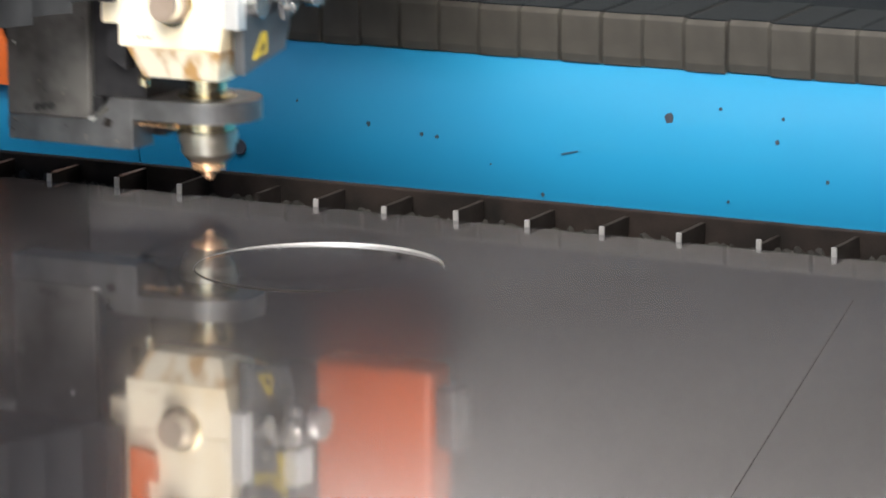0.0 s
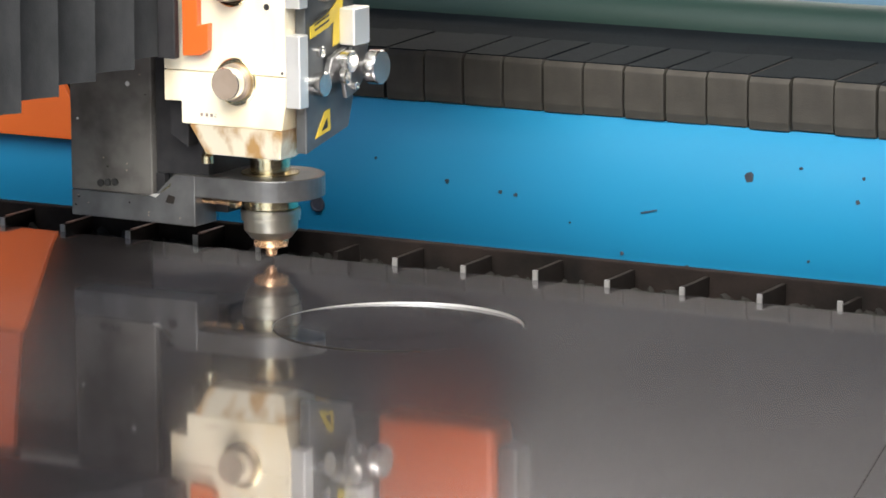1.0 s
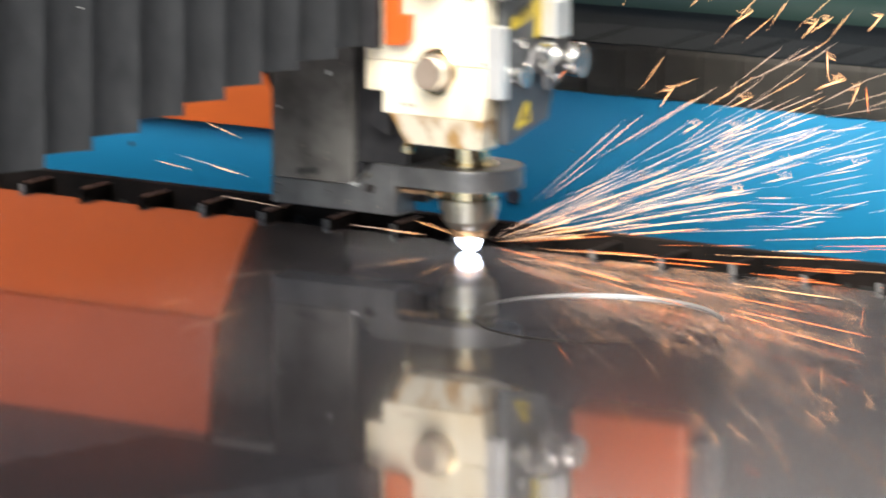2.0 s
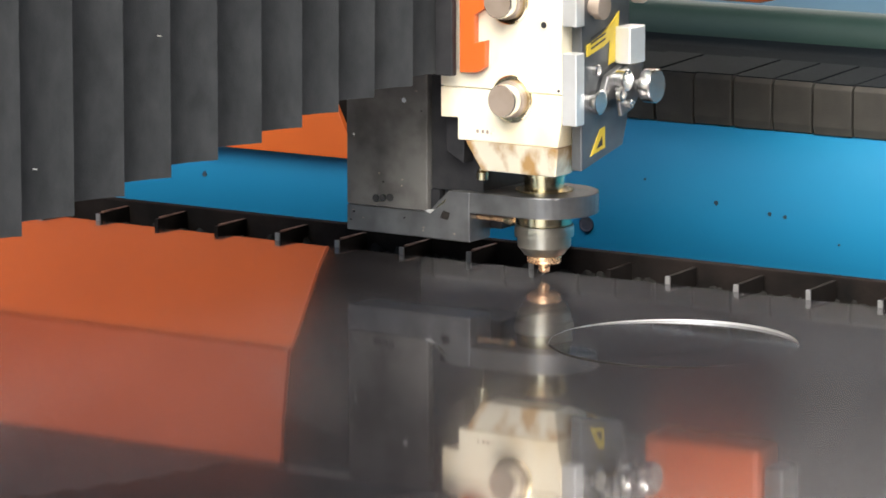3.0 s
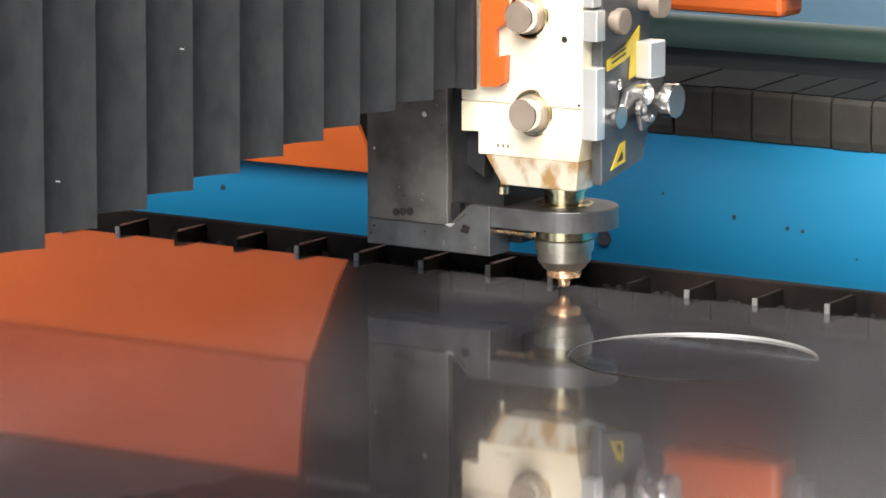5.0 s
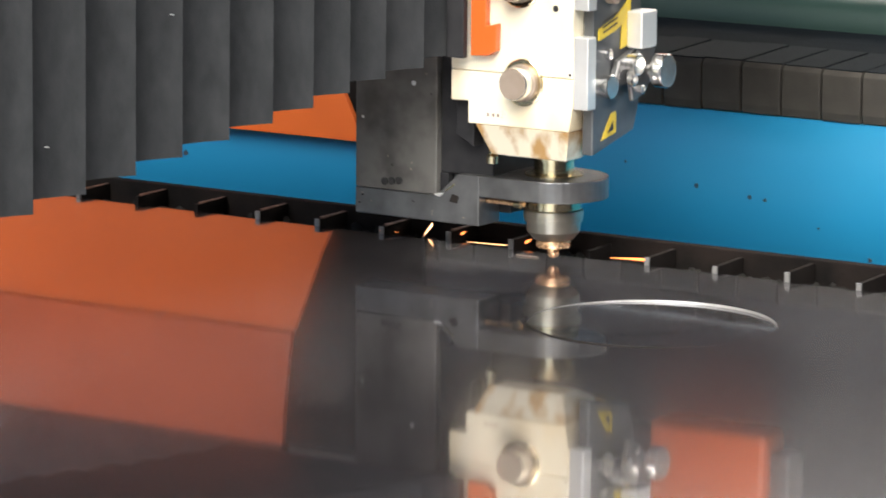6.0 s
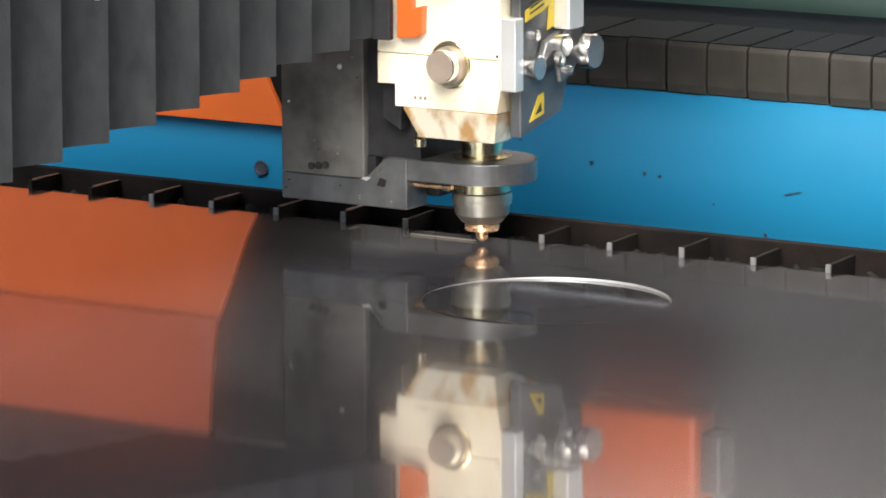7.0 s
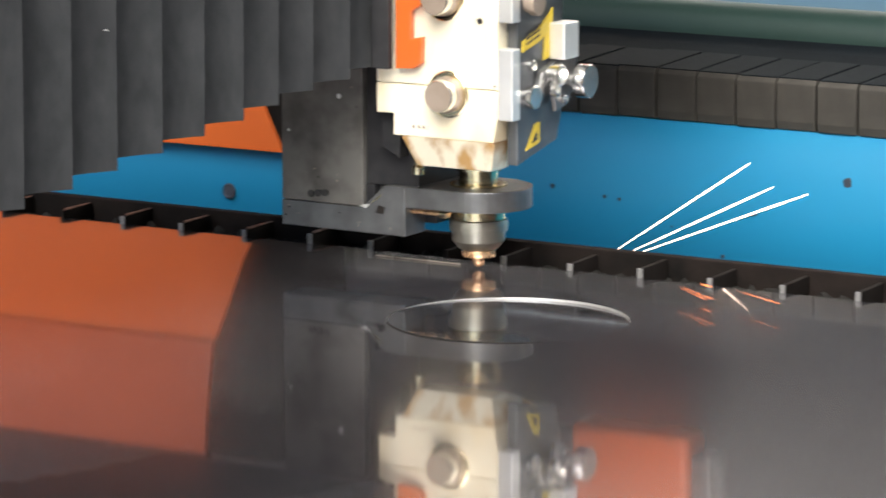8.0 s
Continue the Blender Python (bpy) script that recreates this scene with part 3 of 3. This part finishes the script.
        part("knob_face", lathe(bm_new(), [(0.0120, 0.0140), (0.0122, 0.0170)], m, 32), BOLT, w, "matt grey-brown knob face")
    # seam screws on the front
    for x, z, r in ((0.0395, 0.2160, 0.0026), (-0.031, 0.1262, 0.0030), (-0.0085, 0.1275, 0.0028), (0.0535, 0.1640, 0.0012)):
        part("screw", lathe(bm_new(), [(r, -0.0006), (r, 0.0006), (r * 0.6, 0.0003)], pose(x, F, z) @ FACE_FRONT, 16), INK if x > 0.03 else NICKEL, h)
    # side bolts
    R = lambda x, y, z: pose(x, y, z) @ FACE_RIGHT
    bolt(h, "clamp_bolt", R(0.0665, 0.024, 0.1605), 0.0065, 0.026, CHROME, 0.0140, "chrome clamp bolt")
    bolt(h, "side_bolt", R(0.0600, -0.034, 0.1528), 0.0090, 0.015, CHROME, 0.0098, "chrome side bolt")
    bolt(h, "side_bolt", R(0.0660, -0.004, 0.1680), 0.0080, 0.016, CHROME, 0.0088, "chrome side bolt")
    bolt(h, "side_bolt", R(0.0600, -0.034, 0.2300), 0.0080, 0.018, BOLT, 0.0105, "chrome side bolt")
    bolt(h, "clamp_bolt", R(0.0665, 0.010, 0.2400), 0.0060, 0.022, BOLT, 0.0110, "chrome clamp bolt")
    # stickers
    s = part("warning_label", prism(bm_new(), [(-0.044, 0.199), (-0.020, 0.206), (-0.006, 0.214), (0.006, 0.222), (0.004, 0.205), (-0.018, 0.196), (-0.044, 0.190)], 0.0668, 0.0676, "x"), YELLOW, h, "crumpled yellow warning label")
    for i in range(3):
        z = 0.1952 + 0.0042 * i
        part("text_line", prism(bm_new(), [(-0.038, z), (-0.016, z + 0.006), (-0.016, z + 0.0076), (-0.038, z + 0.0016)], 0.0676, 0.0679, "x"), INK, s)
    part("warning_label", prism(bm_new(), [(-0.010, 0.180), (0.000, 0.182), (0.000, 0.203), (-0.008, 0.201)], 0.0668, 0.0675, "x"), YELLOW, h, "yellow warning label")
    s = part("warning_label", prism(bm_new(), [(-0.0375, 0.109), (-0.0150, 0.1135), (-0.0150, 0.1305), (-0.0230, 0.1290)], 0.0666, 0.0671, "x"), YELLOW, h, "yellow triangle warning label")
    part("symbol", prism(bm_new(), [(-0.0285, 0.1140), (-0.0190, 0.1160), (-0.0200, 0.1235)], 0.0671, 0.0674, "x"), INK, s)
    # orange bracket on the left of the block
    part("orange_bracket", prism(bm_new(), [(-0.0360, 0.1735), (-0.0190, 0.1745), (-0.0120, 0.1790), (-0.0110, 0.2010), (-0.0215, 0.1985), (-0.0215, 0.2210), (-0.0120, 0.2265), (-0.0110, 0.42), (-0.0360, 0.42)], F - 0.0075, F - 0.0008, "y", 0.0008), ORANGE, h, "orange painted bracket")
    # carrier box with its foot, and the arm round the nozzle
    B = -0.042
    part("carrier_box", box(bm_new(), -0.1675, -0.0870, B, -0.018, 0.0512, 0.30, 0.0012), GREY_PAINT, h, "dark grey scuffed carrier box")
    part("carrier_foot", prism(bm_new(), [(-0.1675, 0.0294), (-0.0460, 0.0290), (-0.0460, 0.0706), (-0.0660, 0.0706), (-0.0868, 0.0508), (-0.1675, 0.0508)], B, -0.010, "y", 0.0008), GUNMETAL, h, "scratched gunmetal foot")
    part("paint_chip", prism(bm_new(), [(-0.0900, 0.0515), (-0.0840, 0.0500), (-0.0800, 0.0535), (-0.0860, 0.0530)], B - 0.0006, B + 0.001, "y"), ALU, h, "bare bright worn edge")
    part("paint_chip", prism(bm_new(), [(-0.0790, 0.0545), (-0.0700, 0.0600), (-0.0690, 0.0630), (-0.0770, 0.0570)], B - 0.0006, B + 0.001, "y"), BRASS, h, "bare bright worn edge")
    part("scar", prism(bm_new(), [(-0.0745, 0.0470), (-0.0670, 0.0460), (-0.0650, 0.0520), (-0.0715, 0.0535)], B - 0.0005, B + 0.001, "y"), SOOT, h, "dark burnt scar")
    part("recess", box(bm_new(), -0.0868, -0.036, -0.0085, 0.030, 0.036, 0.0525, 0.001), BLACK, h)
    part("recess", box(bm_new(), -0.0868, -0.036, -0.036, 0.030, 0.0695, 0.20, 0.001), BLACK, h, "black recessed housing")
    part("recess", box(bm_new(), -0.0866, -0.0785, -0.037, 0.030, 0.0525, 0.0694), BLACK, h)
    part("recess_lug", prism(bm_new(), [(-0.062, 0.1050), (-0.045, 0.0960), (-0.043, 0.1350), (-0.062, 0.1350)], -0.052, -0.037, "y", 0.001), BLACK, h)
    n, arc = 20, []
    for i in range(n + 1):
        a = -math.pi / 2 + math.pi * i / n
        arc.append((0.004 + 0.0415 * math.cos(a), 0.0415 * math.sin(a)))
    arm = [(-0.0458, B + 0.0005)] + arc + [(-0.0458, 0.0415), (-0.078, 0.030), (-0.078, -0.030)]
    part("nozzle_arm", prism(bm_new(), arm, 0.0532, 0.0708, "z", 0.0010), GUNMETAL, h, "gunmetal arm round the nozzle")
    part("neck", lathe(bm_new(), [(0.024, 0.0708), (0.024, 0.0722), (0.0165, 0.0726), (0.0165, 0.083), (0.019, 0.0835), (0.019, 0.094)]), BRASS, h)
    part("nut_top", lathe(bm_new(), [(0.0205, 0.0540), (0.0226, 0.0530), (0.0226, 0.0432), (0.0215, 0.0425)]), BRASS, h, "polished pale brass collar")
    nut = part("ceramic_nut", lathe(bm_new(), [(0.0212, 0.0425), (0.0241, 0.0423), (0.0242, 0.0330), (0.0223, 0.0328), (0.0219, 0.0246), (0.0166, 0.0180), (0.0146, 0.0172)]), NUT, h, "satin retaining nut")
    part("grip_band", lathe(bm_new(), [(0.0238, 0.0408), (0.0245, 0.0406), (0.0246, 0.0398), (0.0246, 0.0366), (0.0245, 0.0358), (0.0238, 0.0355)]), NUT, nut)
    noz = part("nozzle", lathe(bm_new(), [(0.0128, 0.0172), (0.0140, 0.0166), (0.0142, 0.0158), (0.0142, 0.0120), (0.0134, 0.0108), (0.0060, 0.0104), (0.0046, 0.0092), (0.0051, 0.0068), (0.0044, 0.0040), (0.0028, 0.0022), (0.0014, 0.0020)]), COPPER, h, "bright copper nozzle")
    # gas pipe under the arm, drain plug, small fitting
    part("gas_pipe", lathe(bm_new(), [(0.0022, 0), (0.0022, 0.040)], pose(-0.050, -0.030, 0.0490) @ FACE_RIGHT, 16), COPPER, h)
    part("pipe_joint", lathe(bm_new(), [(0.0030, 0), (0.0040, 0.001), (0.0040, 0.006), (0.0030, 0.007)], pose(-0.020, -0.029, 0.0490) @ FACE_RIGHT, 16), BRASS, h)
    part("fitting", lathe(bm_new(), [(0.0050, 0.084), (0.0050, 0.090), (0.0032, 0.092), (0.0032, 0.104)], pose(-0.028, -0.050, 0.0), 16), BRASS, h)
    # small screws and paint chips on the carrier
    for x, z in ((-0.131, 0.0590), (-0.124, 0.0598), (-0.138, 0.0580)):
        part("socket_screw", lathe(bm_new(), [(0.0032, -0.0004), (0.0032, 0.0010), (0.0018, 0.0006)], pose(x, B, z) @ FACE_FRONT, 16), INK, h)
    part("paint_chip", lathe(bm_new(), [(0.0024, -0.0002), (0.0020, 0.0005)], pose(-0.1100, B, 0.1420) @ FACE_FRONT, 7), ALU, h, "bare bright paint chip")
    part("paint_chip", lathe(bm_new(), [(0.0012, -0.0002), (0.0010, 0.0005)], pose(-0.1600, B, 0.1100) @ FACE_FRONT, 7), ALU, h, "bare bright paint chip")
    rnd = random.Random(12)
    for i in range(14):
        low = i < 8
        x, z, r = rnd.uniform(-0.164, -0.050 if low else -0.090), rnd.uniform(0.034, 0.049) if low else rnd.uniform(0.053, 0.16), rnd.uniform(0.0004, 0.0010)
        ring = [(x + r * rnd.uniform(0.6, 1.6) * math.cos(a), z + r * rnd.uniform(0.6, 1.1) * math.sin(a)) for a in (0, 1.1, 2.2, 3.3, 4.4, 5.4)]
        part("paint_chip", prism(bm_new(), ring, B - 0.0003, B + 0.001, "y"), BOLT if i % 3 else SOOT, h)
    for x in (-0.0245, -0.0195, -0.0150, -0.0110):
        part("stamped_mark", box(bm_new(), x, x + 0.0022, F - 0.0003, F + 0.001, 0.1245, 0.1272), BOLT, h)
    return h


GANTRY = [drag_chain(), gantry_carriage(), bellows()]
HEAD = laser_head()


# ---- sparks ----
def streak_mesh(name, length, width, material):
    """A thin tapered streak along +x, its bright end ahead."""
    return finish(name, lathe(bm_new(), [(width * 0.15, 0), (width * 0.6, length * 0.35), (width, length * 0.85), (width * 0.3, length)], FACE_RIGHT, 6), material)


def hook_mesh(name, length, width, material):
    """A streak that bursts into a short second branch at its end."""
    bm = lathe(bm_new(), [(width * 0.3, 0), (width, length * 0.7), (width * 0.6, length)], FACE_RIGHT, 6)
    lathe(bm, [(width * 0.8, 0), (width, length * 0.25), (width * 0.2, length * 0.45)], pose(length * 0.97, 0, 0, 0, -30), 6)
    return finish(name, bm, material)


STREAKS = [streak_mesh("spark", 0.030, 0.00015, HOT), streak_mesh("spark", 0.055, 0.00015, HOT_PALE), streak_mesh("spark", 0.018, 0.0004, HOT_RED),
           streak_mesh("spark", 0.065, 0.00015, HOT_RED), streak_mesh("spark", 0.192, 0.0008, HOT_WHITE), streak_mesh("spark", 0.070, 0.0009, HOT), streak_mesh("spark", 0.215, 0.0008, HOT_WHITE),
           streak_mesh("spark", 0.095, 0.00015, HOT_PALE), streak_mesh("spark", 0.110, 0.00014, HOT), hook_mesh("spark", 0.018, 0.0003, HOT), streak_mesh("spark", 0.150, 0.00014, HOT_RED)]


def aim(p, d):
    """The pose of a streak at p that flies along d."""
    return Matrix.Translation(p) @ Vector(d).to_track_quat("X", "Z").to_matrix().to_4x4()


def fly(kind, start, t, p, d, speed, lead=0.1, label="glowing orange spark flying from the nozzle", drift=(0, 0, 0)):
    """A spark that waits in the bed under the pierced spot, shoots out to be at p at t, and falls into the scrap tray."""
    ob = tagged(new("spark", STREAKS[kind] if isinstance(kind, int) else kind), label, "spark", "flying sparks")
    d = Vector(d).normalized()
    p = Vector(p)
    go = (d * speed + Vector(drift)) * 0.034
    far = p + go * 3
    rest = Vector((start, 0.0, -0.22))
    cold = Vector((min(1.6, max(-1.2, far.x)), min(0.30, max(-1.3, far.y)), -0.30))
    rows = [(0.0, aim(rest, d)), (t - lead, aim(rest, d)), (t - 0.034, aim(p - go, d)), (t, aim(p, d))]
    if t + 0.25 < 8.0:
        rows += [(t + 0.034, aim(p + go, d)), (t + 0.1, aim(cold, d)), (8.0, aim(cold, d))]
    elif t < 8.0:
        rows += [(t + 0.034, aim(p + go, d)), (8.0, aim(cold, d))]
    walk(ob, rows)


def trails(t, pieces):
    """Single glowing trails at t, each from a to b with its own thickness."""
    for a, b, width, material in pieces:
        d = Vector(b) - Vector(a)
        fly(streak_mesh("spark", d.length, width, material), 0.03, t, a, d, 0.25, 0.07)


def sparks():
    rnd = random.Random(21)
    right, away = Vector((0.843, 0.538, 0)), Vector((-0.538, 0.843, 0))
    tip = Vector((0.004, 0.012, 0.004))
    drift = right * -0.36 + Vector((0, 0, 0.12))
    # the burst of the piercing: a dense fan over the beam, low ones over the sheet, strays thrown high
    for i in range(200):
        up, r = radians(min(40, max(1, rnd.gauss(14, 9)))), 0.012 + 0.34 * rnd.random() ** 1.15
        d = (right * math.cos(up) + Vector((0, 0, math.sin(up))) + away * rnd.uniform(0.0, 0.55)).normalized()
        d2 = d + Vector((0, 0, rnd.gauss(0, 0.03 + 0.25 * r)))
        fly(rnd.choice((0, 1, 1, 7, 7, 8)) if r < 0.2 else rnd.choice((0, 1, 1, 0, 9, 7)), 0.0, 2.0, tip + d * r, d2, rnd.uniform(0.5, 1.3), drift=drift)
    for i in range(40):
        side, r = -rnd.uniform(0.0, 1.0) ** 1.4 * 1.9 + 0.12, 0.02 + 0.40 * rnd.random()
        d = (right + away * side + Vector((0, 0, rnd.uniform(0.005, 0.05)))).normalized()
        p = tip + d * r
        p.z = max(0.004, p.z)
        fly(rnd.choice((3, 3, 8, 10)), 0.0, 2.0, p, d + Vector((0, 0, 0.01)), rnd.uniform(0.6, 1.4), drift=drift)
    for i in range(30):
        across, high = rnd.uniform(0.05, 0.36), rnd.uniform(0.08, 0.24)
        p = tip + right * across + away * rnd.uniform(0.10, 0.22) + Vector((0, 0, high))
        lean = radians(rnd.gauss(58, 24))
        fly(rnd.choice((0, 9, 2, 0, 8)), 0.0, 2.0, p, right * math.cos(lean) + Vector((0, 0, math.sin(lean))), rnd.uniform(0.3, 0.9), drift=drift)
    for i in range(9):
        d = (-right + away * rnd.uniform(0.1, 0.3) + Vector((0, 0, rnd.uniform(0.10, 0.42)))).normalized()
        fly(rnd.choice((0, 1)), 0.0, 2.0, tip + d * rnd.uniform(0.02, 0.26), d, 0.8, drift=drift)
    # single sparks while it cuts
    fly(2, 0.0, 2.1, (0.20, 0.03, 0.075), (0.6, 0.2, 0.6), 1.0)
    fly(2, 0.0, 3.7, (0.045, 0.03, 0.008), (0.9, 0.2, 0.1), 0.5)
    fly(0, 0.0, 3.95, (0.032, 0.03, 0.014), (0.8, 0.2, 0.5), 0.2)
    trails(3.4, (
        ((-0.027, 0.1, -0.006), (0.106, 0.1, 0.03), 0.00035, HOT),
    ))
    trails(6.0, (
        ((-0.133, 0.052, -0.002), (-0.124, 0.052, 0.009), 0.0011, HOT),
        ((-0.108, 0.052, -0.002), (-0.091, 0.052, 0.005), 0.0011, HOT_RED),
        ((-0.092, 0.052, -0.003), (-0.048, 0.052, -0.002), 0.00035, HOT),
        ((-0.045, 0.052, -0.005), (-0.026, 0.052, 0.005), 0.0011, HOT_RED),
        ((0.051, 0.052, -0.002), (0.089, 0.052, -0.0), 0.0011, HOT_RED),
        ((-0.033, 0.052, -0.008), (0.014, 0.052, -0.005), 0.00035, HOT),
        ((-0.177, 0.052, -0.002), (-0.161, 0.052, -0.002), 0.0011, HOT_RED),
    ))
    trails(6.1, (
        ((-0.106, 0.052, 0.006), (-0.044, 0.052, -0.003), 0.0006, HOT),
        ((0.019, 0.052, -0.003), (0.09, 0.052, -0.001), 0.0011, HOT),
        ((0.106, 0.052, 0.005), (0.159, 0.052, 0.024), 0.00035, HOT),
        ((0.073, 0.052, 0.005), (0.123, 0.052, 0.029), 0.00035, HOT_RED),
        ((-0.051, 0.052, -0.004), (-0.023, 0.052, 0.004), 0.0011, HOT),
        ((-0.128, 0.052, -0.004), (-0.051, 0.052, -0.004), 0.00035, HOT_RED),
        ((0.083, 0.052, -0.002), (0.092, 0.052, 0.003), 0.0011, HOT),
    ))
    trails(6.2, (
        ((0.06, 0.052, -0.002), (0.08, 0.052, 0.027), 0.0006, HOT_WHITE),
        ((0.035, 0.052, -0.001), (0.05, 0.052, 0.02), 0.0006, HOT),
        ((0.104, 0.052, 0.01), (0.14, 0.052, 0.045), 0.0006, HOT_WHITE),
        ((0.042, 0.052, -0.001), (0.129, 0.052, 0.013), 0.0006, HOT),
        ((-0.202, 0.052, 0.007), (-0.03, 0.052, -0.007), 0.00035, HOT),
        ((-0.202, 0.052, -0.02), (-0.03, 0.052, -0.007), 0.00035, HOT_RED),
        ((0.104, 0.052, 0.01), (0.11, 0.052, 0.036), 0.00035, HOT_RED),
        ((0.069, 0.052, -0.002), (0.089, 0.052, -0.001), 0.0011, HOT_RED),
        ((-0.048, 0.052, -0.005), (-0.027, 0.052, -0.006), 0.0011, HOT),
    ))
    trails(6.3, (
        ((0.05, 0.16, -0.014), (0.126, 0.16, 0.036), 0.0006, HOT_WHITE),
        ((0.049, 0.3, 0.009), (0.15, 0.3, 0.051), 0.0011, HOT_WHITE),
        ((0.073, 0.052, 0.016), (0.112, 0.052, 0.008), 0.0011, HOT_WHITE),
        ((0.08, 0.052, 0.002), (0.112, 0.052, 0.01), 0.00035, HOT_RED),
        ((0.127, 0.075, 0.002), (0.19, 0.075, 0.014), 0.00035, HOT),
        ((0.084, 0.25, -0.01), (0.109, 0.25, -0.01), 0.00035, HOT),
        ((0.109, 0.25, -0.01), (0.128, 0.25, -0.019), 0.00035, HOT_RED),
        ((-0.054, 0.25, -0.011), (-0.02, 0.25, 0.01), 0.00035, HOT),
        ((0.04, 0.052, -0.004), (0.057, 0.052, 0.01), 0.0006, HOT_RED),
        ((-0.082, 0.052, -0.007), (-0.067, 0.052, -0.01), 0.0011, HOT_RED),
    ))
    trails(7.9, (
        ((-0.19, -0.3, -0.028), (-0.027, -0.3, 0.002), 0.0006, HOT),
    ))
    # towards the end
    fly(5, 0.08, 7.8, (0.144, 0.03, 0.038), (1, 0, 0.04), 1.5)
    fly(5, 0.08, 7.8, (-0.135, 0.03, 0.058), (-1, 0, 0.36), 1.5)
    fly(2, 0.08, 7.8, (0.020, 0.03, 0.012), (-1, 0, 0.45), 1.5)
    for kind, a, b in ((4, (0.0575, 0.25, -0.0418), (0.2099, 0.25, 0.0602)),
                       (6, (0.0736, 0.25, -0.0375), (0.2549, 0.25, 0.0351)),
                       (4, (0.0672, 0.25, -0.0396), (0.1948, 0.25, 0.0236)),
                       (3, (0.298, -0.035, 0.010), (0.403, -0.123, 0.010)), (3, (0.300, -0.033, 0.010), (0.381, -0.094, 0.010)),
                       (2, (0.308, -0.015, 0.010), (0.343, -0.035, 0.010)), (3, (0.348, -0.027, 0.010), (0.422, -0.072, 0.010))):
        fly(kind, 0.09, 8.0, a, Vector(b) - Vector(a), 0.2, 0.12, "glowing spark streak thrown off the cut")


# the blue-white flame of the piercing, and the fresh slit that follows the nozzle
FLAME = tagged(new("piercing_flame", finish("piercing_flame", lathe(bm_new(), [(0.0015, 0.0), (0.0048, 0.0012), (0.0078, 0.004), (0.0092, 0.008), (0.0090, 0.0115), (0.0072, 0.0145), (0.004, 0.0165)], None, 20), PLASMA)),
               "blue-white piercing flame under the nozzle", "flame")
SLIVERS = []
for k in range(5):
    bm = box(bm_new(), -0.0105, 0.0105, -0.0003, 0.0003, -0.0006, 0.0003)
    SLIVERS.append(solid("slit_burr", bm, BOLT, "dull burr along the fresh slit in the sheet", "burr", "burr along the slit"))


def motions():
    # the gantry stands, then travels along x while it cuts; the head drops to cutting height
    travel = [(0, 0.016), (0.1, -0.003), (0.2, -0.004), (0.4, -0.001), (0.6, 0.0), (2.2, 0.0), (3.3, -0.001), (4.7, -0.0015), (5.0, 0.0), (5.3, 0.0062), (5.8, 0.0227), (6.0, 0.0278), (6.5, 0.0443), (7.0, 0.0608), (7.5, 0.0773), (8.0, 0.0930)]
    drop = [(0, 0.019), (0.1, 0.0255), (0.2, 0.016), (0.3, 0.0147), (0.4, 0.0132), (0.5, 0.0097), (0.6, 0.0085), (0.8, 0.0045), (1.0, 0.002), (1.7, 0.002), (2.2, 0.002), (3.5, 0.0028), (4.5, 0.0022), (6.5, 0.0015), (8.0, 0.0)]
    at = lambda rows, t: float(np.interp(t, [r[0] for r in rows], [r[1] for r in rows]))
    for ob in GANTRY:
        walk(ob, [(t, pose(x, 0, 0)) for t, x in travel])
    times = sorted({t for t, _ in travel} | {t for t, _ in drop})
    walk(HEAD, [(t, pose(at(travel, t), 0, at(drop, t))) for t in times])

    hide, lit = pose(0, 0, -0.06), pose(0, 0, 0.0005)
    walk(FLAME, [(0, hide), (1.9, hide), (1.97, lit), (2.04, lit), (2.1, hide), (3.92, hide), (3.98, lit), (4.03, lit), (4.1, hide), (8, hide)])
    for k, ob in enumerate(SLIVERS):
        x, t = -0.001 + 0.0208 * k, 5.45 + 0.62 * k
        down, up = pose(x, 0.006, -0.009), pose(x, 0.006, 0.001)
        walk(ob, [(0, down), (min(t, 7.9), down), (min(t + 0.3, 7.97), up), (8, up)] if t < 7.9 else [(0, down), (8, down)])
    sparks()


motions()
